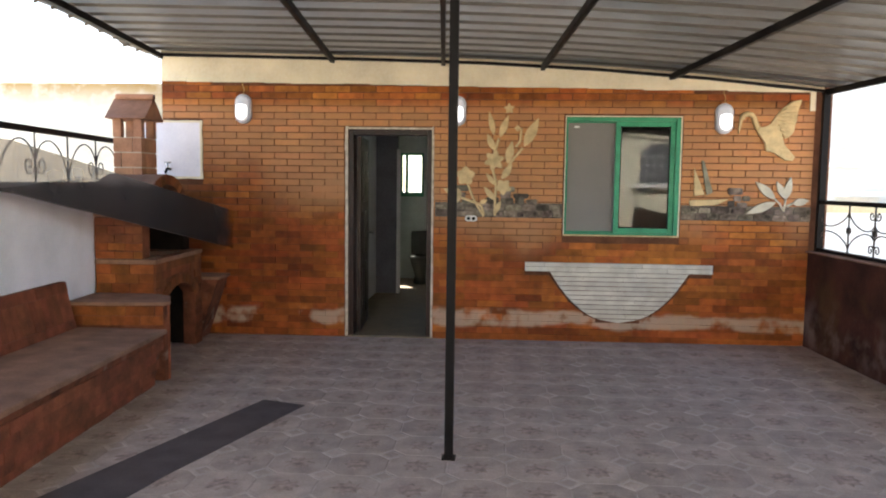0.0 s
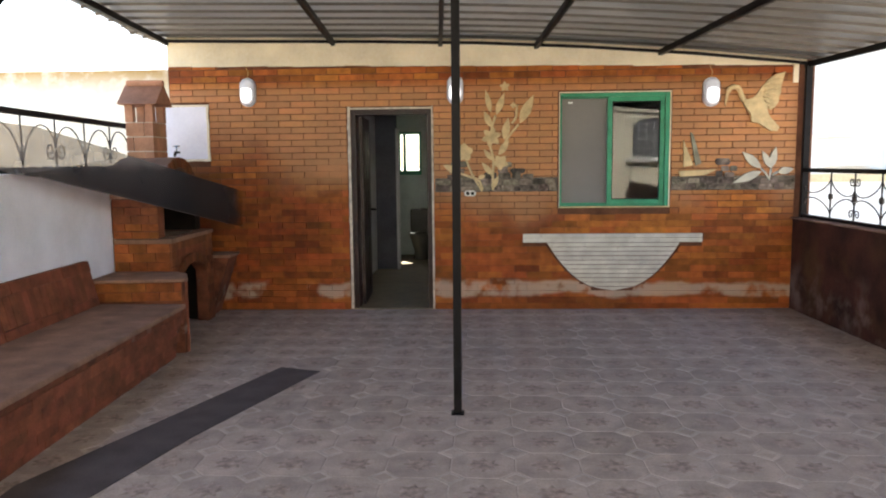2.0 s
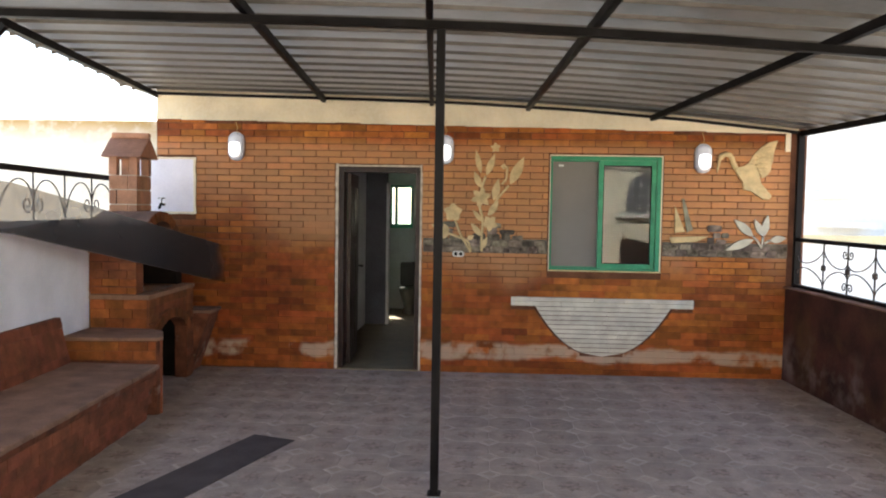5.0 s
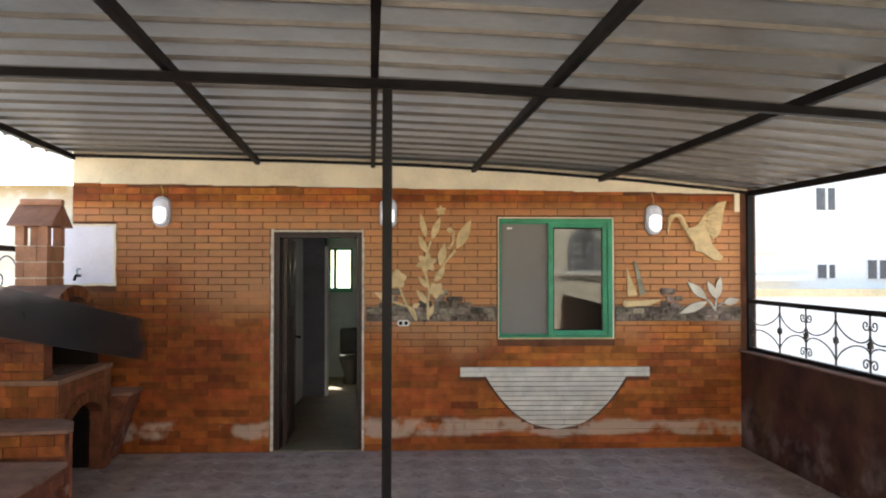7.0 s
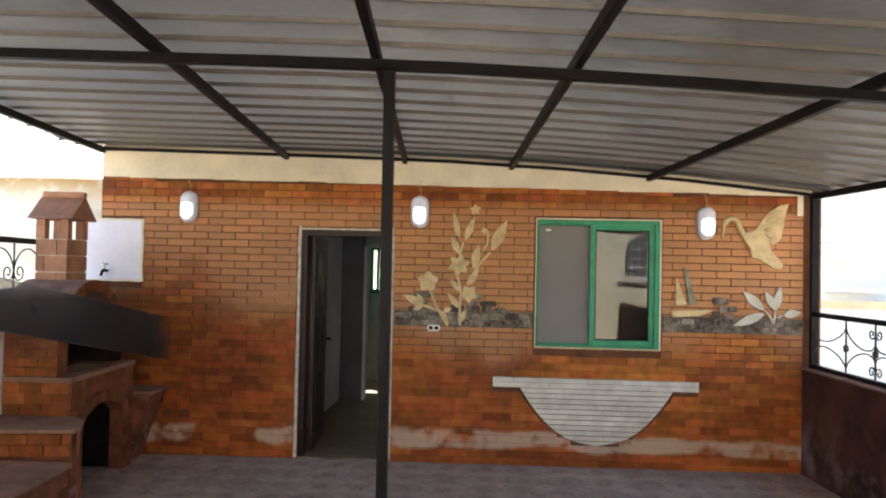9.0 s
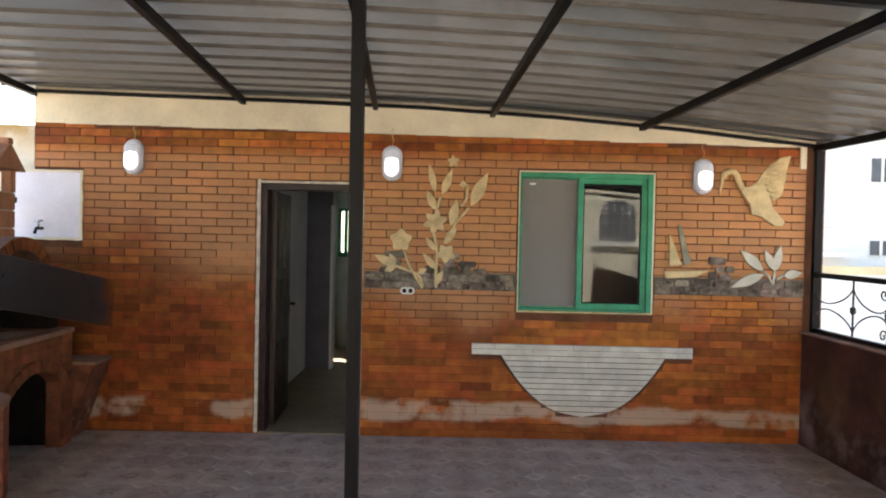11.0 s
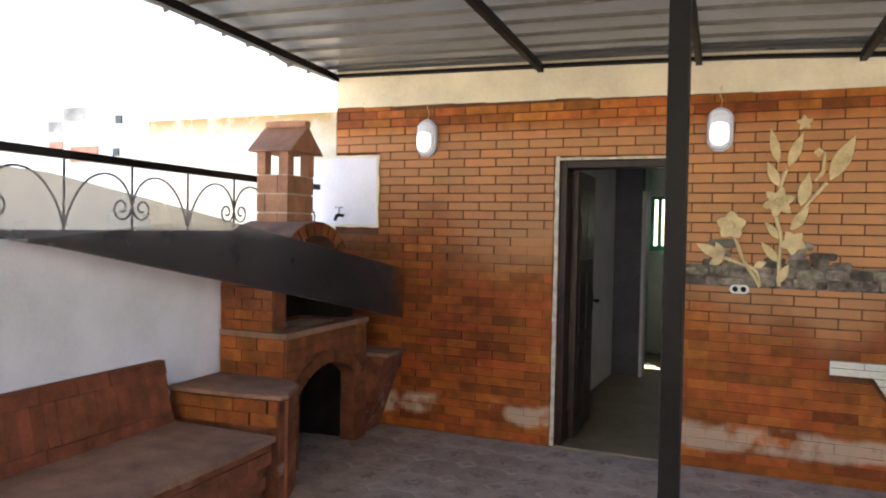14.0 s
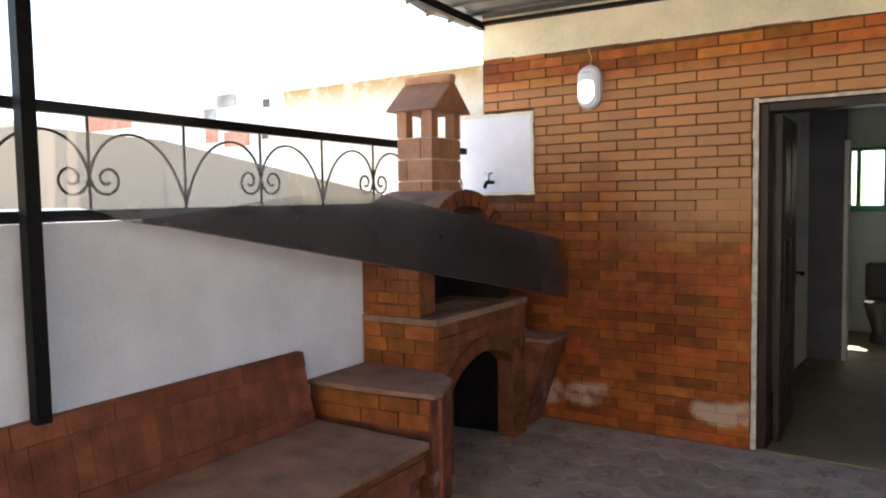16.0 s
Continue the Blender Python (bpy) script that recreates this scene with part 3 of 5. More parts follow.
GREYSAIL = mat("grey_green_stone", (0.30, 0.29, 0.22), 0.7, var=0.15, scale=9, fine=70, bump=0.2)
boat = thing("boat_relief", "cream and grey stone sailing boat relief on brick wall", "wall relief")
relief("sail", ((2.754, 1.773), (2.862, 1.509), (2.761, 1.494)), 0.022, STONE, boat)
relief("sail", ((2.819, 1.844), (2.846, 1.841), (2.942, 1.528), (2.882, 1.502)), 0.022, GREYSAIL, boat, "grey-green stone sail")
relief("hull", ((2.711, 1.450), (3.097, 1.466), (2.981, 1.407), (2.728, 1.391)), 0.028, STONE, boat)
lily = thing("lily_relief", "pale stone broad-leaved plant relief on brick wall", "wall relief")
PALESTONE = mat("pale_stone", (0.60, 0.57, 0.48), 0.75, var=0.1, scale=9, fine=70, bump=0.25)
for a, b, w in (((3.545, 1.469), (3.348, 1.644), 0.085), ((3.551, 1.442), (3.268, 1.325), 0.085), ((3.644, 1.472), (3.550, 1.648), 0.07), ((3.644, 1.472), (3.684, 1.692), 0.075), ((3.711, 1.432), (3.870, 1.463), 0.075)):
    relief("leaf", leaf_outline(a, b, w), 0.024, PALESTONE, lily)
for pts in (((3.545, 1.469), (3.593, 1.424), (3.625, 1.361)), ((3.644, 1.472), (3.636, 1.403), (3.631, 1.351)), ((3.711, 1.432), (3.658, 1.403))):
    bm = bmesh.new()
    rod(bm, [(x, WALL_Y - 0.012, z) for x, z in pts], 0.011, 8)
    part("stem", bm, PALESTONE, lily, smooth=True)
# band of small dark rubble stones
RUBBLEBED = mat("rubble_mortar", (0.17, 0.14, 0.115), 0.85, var=0.35, scale=12, fine=60, bump=0.3)
RUBBLE = mat("dark_rubble", (0.19, 0.145, 0.108), 0.7, var=0.35, scale=16, fine=80, bump=0.4, tint=(0.30, 0.25, 0.20), rand=0.6, hue=1.0)
for name_, x0, x1, bumps in (("stone_band", 0.19, 1.475, ((0.40, 0.16, 0.24), (0.97, 0.26, 0.20))), ("stone_band", 2.64, 3.89, ((3.19, 0.16, 0.22),))):
    band = thing(name_, "band of dark grey rubble stones set into brick wall", "stone band", "stone bands")
    rng = random.Random(5 if x0 < 1 else 9)
    part("bed", boxes((x0, x1, WALL_Y - 0.007, WALL_Y - 0.001, 1.252, 1.40)), RUBBLEBED, band, "dark grey mortar bed")
    z = 1.258
    while z < 1.52:
        x = x0
        while x < x1:
            w, h = rng.uniform(0.07, 0.19), rng.uniform(0.05, 0.08)
            w = min(w, x1 - x)
            top = 1.348 + max([0.0] + [hh * (1 - abs(x + w / 2 - c) / s) for c, s, hh in bumps])
            if z < top and w > 0.03:
                n = 8
                o = []
                for k in range(n):
                    a = 2 * math.pi * (k + 0.5) / n
                    q = rng.uniform(0.86, 1.0)
                    sx, sz = math.copysign(abs(math.cos(a)) ** 0.4, math.cos(a)), math.copysign(abs(math.sin(a)) ** 0.4, math.sin(a))
                    o.append((x + w / 2 + (w / 2) * q * sx, z + h / 2 + (h / 2) * q * sz))
                bm = bmesh.new()
                prism(bm, o, rng.uniform(0.010, 0.020), ON_WALL)
                part("stone", bm, RUBBLE, band)
            x += w + 0.006
        z += 0.062
# socket
socket = thing("wall_socket", "white oval double power socket on brick wall", "socket")
bm = bmesh.new()
prism(bm, [(z, x) for x, z in capsule(0.062, 0.125)], 0.02, Matrix.Translation((0.56, WALL_Y - 0.001, 1.238)))
part("plate", bm, CERAMIC, socket, bevel=0.004)
for dx in (-0.026, 0.026):
    bm = bmesh.new()
    prism(bm, petals(0.56 + dx, 1.238, 0.018, 6, 0.0), 0.023, ON_WALL)
    part("outlet", bm, BLACKSTEEL, socket, "black outlet")

# grey stone bowl with a ledge set into the brickwork
bowl = thing("stone_bowl_panel", "pale grey stone-strip basin shape under a straight ledge", "wall panel")
rng = random.Random(3)
def strip(x0, x1, z0, z1, d=0.012):
    bm = bmesh.new()
    box(bm, x0, x1, WALL_Y - d, WALL_Y + 0.018, z0, z1)
    return part("strip", bm, GREYSTONE, bowl)
for z0, z1, cuts in ((0.763, 0.805, (1.113, 1.31, 1.97, 2.28, 2.975)), (0.715, 0.760, (1.113, 1.63, 2.53, 2.975))):
    for a, b in zip(cuts, cuts[1:]):
        strip(a + 0.002, b - 0.002, z0, z1, 0.02)
z = 0.712
def half(zz):
    return 0.70 * max(0.0, 1 - (0.73 - zz) / 0.525) ** 0.44
row = 0
while z > 0.222:
    h = 0.0468
    xa, xb = 2.055 - half(z - h * 0.6), 2.055 + half(z - h * 0.6)
    x = xa
    while x < xb - 0.02:
        w = min(rng.uniform(0.28, 0.75), xb - x)
        if xb - (x + w) < 0.12:
            w = xb - x
        bm = bmesh.new()
        d = WALL_Y - 0.012 - rng.uniform(0, 0.003)
        l0 = 2.055 - half(z - 0.002) if x == xa else x + 0.003
        l1 = 2.055 - half(z - h + 0.002) if x == xa else x + 0.002
        r0 = 2.055 + half(z - 0.002) if x + w > xb - 0.001 else x + w - 0.002
        r1 = 2.055 + half(z - h + 0.002) if x + w > xb - 0.001 else x + w - 0.002
        prism(bm, ((l0, z - 0.0035), (r0, z - 0.0035), (r1, z - h + 0.0035), (l1, z - h + 0.0035)), WALL_Y + 0.018 - d, Matrix.Translation((0, WALL_Y + 0.018, 0)))
        part("strip", bm, GREYSTONE, bowl)
        x += w
    z -= h
bm = bmesh.new()
pts = [(2.055 + sgn * 0.715 * max(0.0, 1 - d) ** 0.44, WALL_Y - 0.002, 0.718 - 0.512 * d) for sgn, d in [(1, k / 16) for k in range(17)] + [(-1, 1 - k / 16) for k in range(1, 17)]]
rod(bm, pts, 0.009, 6)
part("edge_joint", bm, MORTAR, bowl, "dark mortar edge")

# ---------------------------------------------------------------- white panel and tap beside the chimney
panel = thing("wall_panel", "white painted panel with a ragged plaster edge in brick wall", "panel")
part("sheet", boxes((-2.87, -2.24, WALL_Y - 0.010, WALL_Y - 0.001, 1.625, 2.18)), WHITEWALL, panel)
bm = bmesh.new()
for i in range(16):
    x0 = -2.87 + 0.63 * i / 16
    box(bm, x0, x0 + 0.63 / 16, WALL_Y - 0.020, WALL_Y - 0.001, 2.181, 2.200 + 0.012 * noise.noise((x0 * 9, 1, 0)))
    box(bm, x0, x0 + 0.63 / 16, WALL_Y - 0.020, WALL_Y - 0.001, 1.604 + 0.008 * noise.noise((x0 * 9, 5, 0)), 1.624)
for i in range(14):
    z0 = 1.604 + 0.597 * i / 14
    box(bm, -2.239, -2.217 + 0.008 * noise.noise((3, z0 * 9, 0)), WALL_Y - 0.018, WALL_Y - 0.001, z0, z0 + 0.597 / 14)
part("edge", bm, PLASTER, panel, "rough cream plaster edge")
tap = thing("water_tap", "small chrome water tap with a dark body on white panel", "tap")
bm = bmesh.new()
rod(bm, [(-2.56, WALL_Y - 0.01, 1.70), (-2.56, WALL_Y - 0.10, 1.70), (-2.56, WALL_Y - 0.13, 1.66)], 0.014, 10)
part("spout", bm, BLACKSTEEL, tap, "dark spout", smooth=True)
bm = bmesh.new()
rod(bm, [(-2.56, WALL_Y - 0.07, 1.71), (-2.56, WALL_Y - 0.07, 1.76)], 0.009, 8)
rod(bm, [(-2.595, WALL_Y - 0.07, 1.765), (-2.525, WALL_Y - 0.07, 1.765)], 0.008, 8)
part("handle", bm, CHROME, tap, smooth=True)

# ---------------------------------------------------------------- brick bench with step
def bench_front(y):
    return -1.72 - 0.05 * (y - 4.15)
def slanted(bm, y0, y1, xf, xb, z0, z1, lift0=True):
    """A block between the lines xf(y) (front) and xb(y) (back)."""
    lo = [bm.verts.new((x, y, z0)) for x, y in ((xb(y0), y0), (xf(y0), y0), (xf(y1), y1), (xb(y1), y1))]
    hi = [bm.verts.new((v.co.x, v.co.y, z1)) for v in lo]
    bm.faces.new(lo[::-1])
    bm.faces.new(hi)
    for i in range(4):
        j = (i + 1) % 4
        bm.faces.new((lo[i], lo[j], hi[j], hi[i]))
WORN = mat("worn_red_brick", (0.18, 0.060, 0.032), 0.85, var=0.28, scale=6, fine=60, bump=0.35)
bench = thing("brick_bench", "built-in red brick bench with a grey mortar seat", "bench")
bm = bmesh.new()
slanted(bm, -2.0, 5.80, lambda y: bench_front(y), lambda y: left_x(y) + 0.002, -0.05, 0.395)
for v in bm.verts:   # the face leans in towards the floor
    if v.co.x > -2.2:
        v.co.x += 0.045 if v.co.z > 0.2 else -0.055
part("body", bm, WORN, bench)
bm = bmesh.new()
nseg = 30
for i in range(nseg):
    a, b = -2.0 + 7.80 * i / nseg, -2.0 + 7.80 * (i + 1) / nseg
    k = 0.07 + 0.012 * noise.noise((a * 2, 1, 1))
    slanted(bm, a, b, lambda y, k=k: bench_front(y) + k, lambda y: left_x(y) + 0.003, 0.395, 0.43)
bmesh.ops.remove_doubles(bm, verts=bm.verts[:], dist=0.0005)
part("seat", bm, SLAB, bench, "dusty grey-brown mortar seat", bevel=0.008)
back = part("backrest", bmesh.new(), WORN, bench)
def backrest_block(bm, y0, y1, z0, z1, proud):
    def xat(y, z):
        return left_x(y) + 0.13 - 0.08 * (z - 0.43) / 0.34 + proud
    vs = [bm.verts.new(p) for p in ((left_x(y0) + 0.004, y0, z0), (xat(y0, z0), y0, z0), (xat(y1, z0), y1, z0), (left_x(y1) + 0.004, y1, z0),
                                    (left_x(y0) + 0.004, y0, z1), (xat(y0, z1), y0, z1), (xat(y1, z1), y1, z1), (left_x(y1) + 0.004, y1, z1))]
    for f in ((3, 2, 1, 0), (4, 5, 6, 7), (0, 1, 5, 4), (1, 2, 6, 5), (2, 3, 7, 6), (3, 0, 4, 7)):
        bm.faces.new([vs[i] for i in f])
bm = bmesh.new()
backrest_block(bm, -2.0, 5.76, 0.431, 0.785, -0.008)
bmesh.ops.recalc_face_normals(bm, faces=bm.faces[:])
bm.to_mesh(back.data)
bm.free()
rng = random.Random(11)
BENCHBRICK = mat("bench_brick", (0.235, 0.076, 0.041), 0.8, var=0.2, scale=8, fine=70, bump=0.3, rand=0.18)
y = 5.755
while y > 1.8:
    w = rng.uniform(0.07, 0.085)
    bm = bmesh.new()
    backrest_block(bm, y - w + 0.003, y, 0.498, 0.712, rng.uniform(0, 0.004))
    part("brick", bm, BENCHBRICK, back)
    y -= w
y = 5.76
while y > 1.8:
    w = rng.uniform(0.20, 0.24)
    for z0, z1 in ((0.715, 0.792), (0.433, 0.495)):
        bm = bmesh.new()
        backrest_block(bm, y - w + 0.005, y, z0, z1, rng.uniform(0.001, 0.006))
        part("brick", bm, BENCHBRICK, back)
    y -= w
# facing bricks on the bench front
row = 0
for z0 in (0.0, 0.075, 0.15, 0.225, 0.30):
    y = 5.795 - (0.11 if row % 2 else 0)
    while y > 2.6:
        w = 0.225
        f0, f1 = bench_front(y), bench_front(y - w)
        bm = bmesh.new()
        lean = -0.048 + 0.1 * (z0 + 0.02) / 0.395
        slanted(bm, y - w + 0.004, y - 0.001, lambda yy: bench_front(yy) + lean + 0.009 + 0.002 * (row % 2), lambda yy: bench_front(yy) + lean - 0.02, z0 - 0.028, z0 + 0.044)
        part("brick", bm, BENCHBRICK, bench)
        y -= w
    row += 1
step = thing("brick_step", "raised brick block with a mortar top beside the bench", "step")
def step_block(bm, grow, z0, z1, wave=0.0):
    """The block between bench and hearth; its free corner is cut off at a slant."""
    edge = [(left_x(5.86) + 0.003, 5.845), (-2.30, 5.862), (-2.05, 5.885), (-1.80, 5.925), (-1.795, 5.985), (-1.915, 6.245), (-2.03, 6.338), (left_x(6.34) + 0.003, 6.338)]
    c = Vector((-2.2, 6.1))
    out = []
    for i, (x, y) in enumerate(edge):
        d = (Vector((x, y)) - c).normalized() * (grow + wave * noise.noise((x * 9, y * 9, 2))) if 0 < i < 6 else Vector((0, -grow if i == 0 else 0))
        out.append((x + d.x, y + d.y))
    lo = [bm.verts.new((x, y, z0)) for x, y in out]
    hi = [bm.verts.new((x, y, z1)) for x, y in out]
    bm.faces.new(lo[::-1])
    bm.faces.new(hi)
    for i in range(len(out)):
        j = (i + 1) % len(out)
        bm.faces.new((lo[i], lo[j], hi[j], hi[i]))
bm = bmesh.new()
step_block(bm, -0.012, -0.05, 0.592)
part("body", bm, WORN, step)
bm = bmesh.new()
step_block(bm, 0.012, 0.593, 0.622, 0.02)
part("top_slab", bm, SLAB, step, "dusty grey-brown mortar top", bevel=0.008)
ORANGE = mat("orange_brick", (0.27, 0.085, 0.022), 0.75, var=0.2, scale=8, fine=70, bump=0.25, rand=0.25)
for r_, z0 in enumerate((0.437, 0.514)):
    x = left_x(5.80) + 0.02
    while x < -1.84:
        w = min(0.225 if (r_ or x > left_x(5.80) + 0.05) else 0.11, -1.815 - x)
        y0 = 5.842 + 0.085 * max(0.0, (x + 2.55) / 0.75) ** 1.6
        bm = bmesh.new()
        box(bm, 0, w - 0.004, 0, 0.02, 0, 0.073, pose(x, y0, z0, 0, 0, 4 + 5 * (x + 2.5)))
        part("brick", bm, ORANGE, step)
        x += w
for r_ in range(8):
    z0 = -0.02 + 0.076 * r_
    a, b = Vector((-1.800, 5.985)), Vector((-1.920, 6.245))
    d = (b - a).normalized()
    for q0, q1 in (((0.0, 0.16), (0.164, 0.285)) if r_ % 2 else ((0.0, 0.1), (0.104, 0.285))):
        bm = bmesh.new()
        box(bm, q0, q1, 0, 0.02, 0, 0.072, pose(a.x + 0.008 + 0.002 * (r_ % 2), a.y, z0, 0, 0, math.degrees(math.atan2(d.y, d.x))))
        part("brick", bm, BENCHBRICK, step)

# ---------------------------------------------------------------- brick hearth with arch, hood and chimney
hearth = thing("barbecue_hearth", "built-in red brick barbecue with an arched wood store", "barbecue")
# along u = the front from the bench end to the wall, v = into the hearth
u_dir = Vector((-0.035, 1, 0)).normalized()
v_dir = Vector((-u_dir.y, u_dir.x, 0))
FM = Matrix(((u_dir.x, v_dir.x, 0, -2.08), (u_dir.y, v_dir.y, 0, 6.345), (0, 0, 1, 0), (0, 0, 0, 1)))
UL, DEP = 1.10, 0.51
def hbox(name, u0, u1, v0, v1, z0, z1, material, parent, label="", bevel=0.0):
    bm = bmesh.new()
    box(bm, u0, u1, v0, v1, z0, z1, FM)
    return part(name, bm, material, parent, label, bevel=bevel)
# one near-black for sooty firebox and the painted shade inside the arched store
SOOTSHADE = mat("sooty_shaded_brick", (0.016, 0.011, 0.009), 0.95, var=0.3, scale=6, fine=50, bump=0.3)
# front wall with a low segmental arch
AC, AH, AZ, AR = 0.54, 0.375, 0.50, 0.57
a_half = math.asin(AH / AR)
z_c = AZ - AR * math.cos(a_half)
def seg(r, k):
    a = a_half * k
    return (AC + (AR + r) * math.sin(a), z_c + (AR + r) * math.cos(a))
bm = bmesh.new()
arc = [seg(0, 1 - 2 * k / 14) for k in range(15)]
poly = [(AC + AH, -0.05), (UL, -0.05), (UL, 0.87), (0.0, 0.87), (0.0, -0.05), (AC - AH, -0.05)] + arc[::-1]
prism(bm, poly, 0.11, FM @ Matrix.Translation((0, 0.11, 0)))
part("front_wall", bm, WORN, hearth)
hbox("side_wall", 0.0, 0.11, 0.112, DEP, -0.05, 0.87, WORN, hearth)
hbox("side_wall", UL - 0.12, UL, 0.112, DEP, -0.05, 0.87, WORN, hearth)
# linings added to keep the arched recess dark: shade as colour
hbox("back_lining", 0.111, UL - 0.121, DEP - 0.03, DEP, -0.05, 0.87, SOOTSHADE, hearth, "near-black lining with soot and recess shade in its colour")
hbox("inner_lining", 0.111, 0.124, 0.112, DEP - 0.031, -0.04, 0.78, SOOTSHADE, hearth)
hbox("inner_lining", UL - 0.134, UL - 0.121, 0.112, DEP - 0.031, -0.04, 0.78, SOOTSHADE, hearth)
hbox("hearth_floor", 0.125, UL - 0.135, 0.112, DEP - 0.031, 0.78, 0.87, SOOTSHADE, hearth)
bm = bmesh.new()
for i in range(12):
    a, b = -0.012 + (UL + 0.024) * i / 12, -0.012 + (UL + 0.024) * (i + 1) / 12
    vs = box(bm, a, b, -0.018, DEP, 0.871, 0.912)
    for v in vs:
        if v.co.y < 0:
            v.co.y += 0.010 * noise.noise((v.co.x * 11, 3, 1))
        v.co.z += 0.004 * noise.noise((v.co.x * 7, v.co.y * 3, 4)) if v.co.z > 0.9 else 0
bmesh.ops.transform(bm, matrix=FM, verts=bm.verts[:])
bmesh.ops.remove_doubles(bm, verts=bm.verts[:], dist=0.0005)
part("top_slab", bm, SLAB, hearth, "dusty mortar top slab", bevel=0.006)
# proud band of arch bricks, with a skewback at each end
for k in range(11):
    k0, k1 = -1.12 + 2.24 * k / 11 + 0.012, -1.12 + 2.24 * (k + 1) / 11 - 0.012
    bm = bmesh.new()
    prism(bm, [seg(0.004, k0), seg(0.088, k0), seg(0.088, k1), seg(0.004, k1)], 0.026, FM @ Matrix.Translation((0, 0.006, 0)))
    part("arch_brick", bm, BBQBRICK, hearth)
for r_ in range(7):
    z0 = -0.025 + 0.075 * r_
    for u0, u1 in ((0.004, AC - AH - 0.004), (AC + AH + 0.006, UL - 0.002)):
        if z0 + 0.07 < 0.50:
            hbox("brick", u0, u1, -0.009, 0.004, z0, z0 + 0.070, BBQBRICK, hearth)
# courses over the arch, cut to its back
for r_ in range(5):
    z0 = 0.50 + 0.075 * r_
    cuts = [0.004 + 0.23 * k - (0.115 if r_ % 2 else 0) for k in range(7)]
    for a, b in zip(cuts, cuts[1:]):
        a, b = max(a, 0.004), min(b, UL - 0.002)
        if b - a < 0.03:
            continue
        zb = min(0.869, z0 + 0.072)
        top_arc = max(z_c + math.sqrt(max(0, (AR + 0.092) ** 2 - (q - AC) ** 2)) for q in (a, b, (a + b) / 2))
        if z0 > top_arc:
            hbox("brick", a, b - 0.004, -0.008 - 0.002 * (r_ % 2), 0.004, z0, zb, BBQBRICK, hearth)
        elif zb > top_arc + 0.02:
            hbox("brick", a, b - 0.004, -0.008, 0.004, top_arc + 0.004, zb, BBQBRICK, hearth)
# side face of orange bricks above the step
for r_, z0 in enumerate((0.626, 0.708, 0.79)):
    cuts = (0.0, 0.13, 0.33, 0.505) if r_ % 2 else (0.0, 0.21, 0.37, 0.505)
    for a, b in zip(cuts, cuts[1:]):
        hbox("brick", -0.010, 0.003, a + 0.003, b - 0.003, z0, z0 + 0.078, ORANGE, hearth)
# firebox: cheek of brick courses, back, and the vaulted hood
cheek = hbox("firebox_cheek", 0.01, 0.17, 0.10, DEP + 0.02, 0.913, 1.27, WORN, hearth, bevel=0.02)
rng = random.Random(21)
for r_ in range(5):
    cuts = (0.102, 0.25, 0.40, 0.508) if r_ % 2 else (0.102, 0.18, 0.34, 0.508)
    for a, b in zip(cuts, cuts[1:]):
        hbox("brick", -0.002, 0.014, a, b - 0.004, 0.916 + 0.072 * r_, 0.976 + 0.072 * r_, ORANGE if r_ < 2 else BBQBRICK, hearth)
hbox("firebox_cheek", 0.93, 1.07, 0.10, DEP + 0.02, 0.913, 1.27, SOOTSHADE, hearth)
hbox("firebox_back", 0.171, 0.929, DEP - 0.04, DEP + 0.02, 0.913, 1.27, SOOTSHADE, hearth)
bm = bmesh.new()
def vault(bm, r0, r1, u0, v0, v1, zc, sq):
    n = 18
    o = [(u0 + r1 * math.cos(a), zc + sq * r1 * math.sin(a)) for a in [math.pi * k / n for k in range(n + 1)]]
    i = [(u0 + r0 * math.cos(a), zc + sq * r0 * math.sin(a)) for a in [math.pi - math.pi * k / n for k in range(n + 1)]]
    prism(bm, o + i, v1 - v0, FM @ Matrix.Translation((0, v1, 0)))
vault(bm, 0.34, 0.46, 0.46, 0.06, DEP + 0.05, 1.271, 0.80)
hood = part("hood", bm, SLAB, hearth, "mortar-covered barrel vault hood")
for k in range(13):
    a0, a1 = math.pi * k / 13 + 0.02, math.pi * (k + 1) / 13 - 0.02
    o = [(0.46 + r * math.cos(a), 1.271 + 0.80 * r * math.sin(a)) for r, a in ((0.345, a0), (0.457, a0), (0.457, a1), (0.345, a1))]
    bm = bmesh.new()
    prism(bm, o, 0.014, FM @ Matrix.Translation((0, 0.064, 0)))
    part("arch_brick", bm, BBQBRICK, hood)
GRATE = mat("steel_grate", (0.35, 0.35, 0.35), 0.35, metal=0.9, var=0.15, bump=0.05)
grate = thing("grill_grate", "steel grill bar lying on the hearth slab", "grate")
for k in range(5):
    bm = bmesh.new()
    rod(bm, [FM @ Vector((0.22, 0.06 + 0.05 * k, 0.924)), FM @ Vector((0.70, 0.06 + 0.05 * k, 0.924))], 0.008, 6)
    part("bar", bm, GRATE, grate)
# corner shelf between hearth and wall
shelf = thing("corner_shelf", "tapered dark brick bracket with a mortar shelf beside the barbecue", "shelf")
# a bracket leaning out along the house wall
bm = bmesh.new()
side_ = [(0.40, -0.03), (0.04, -0.03), (-0.17, 0.60), (0.40, 0.60)]
A0 = [bm.verts.new(FM @ Vector((UL + 0.004, v, z))) for v, z in side_]
A1 = [bm.verts.new(FM @ Vector((UL + 0.33, v, z))) for v, z in side_]
bm.faces.new(A0)
bm.faces.new(A1[::-1])
for i in range(4):
    bm.faces.new((A0[i], A0[(i + 1) % 4], A1[(i + 1) % 4], A1[i]))
part("bracket", bm, WORN, shelf, bevel=0.006)
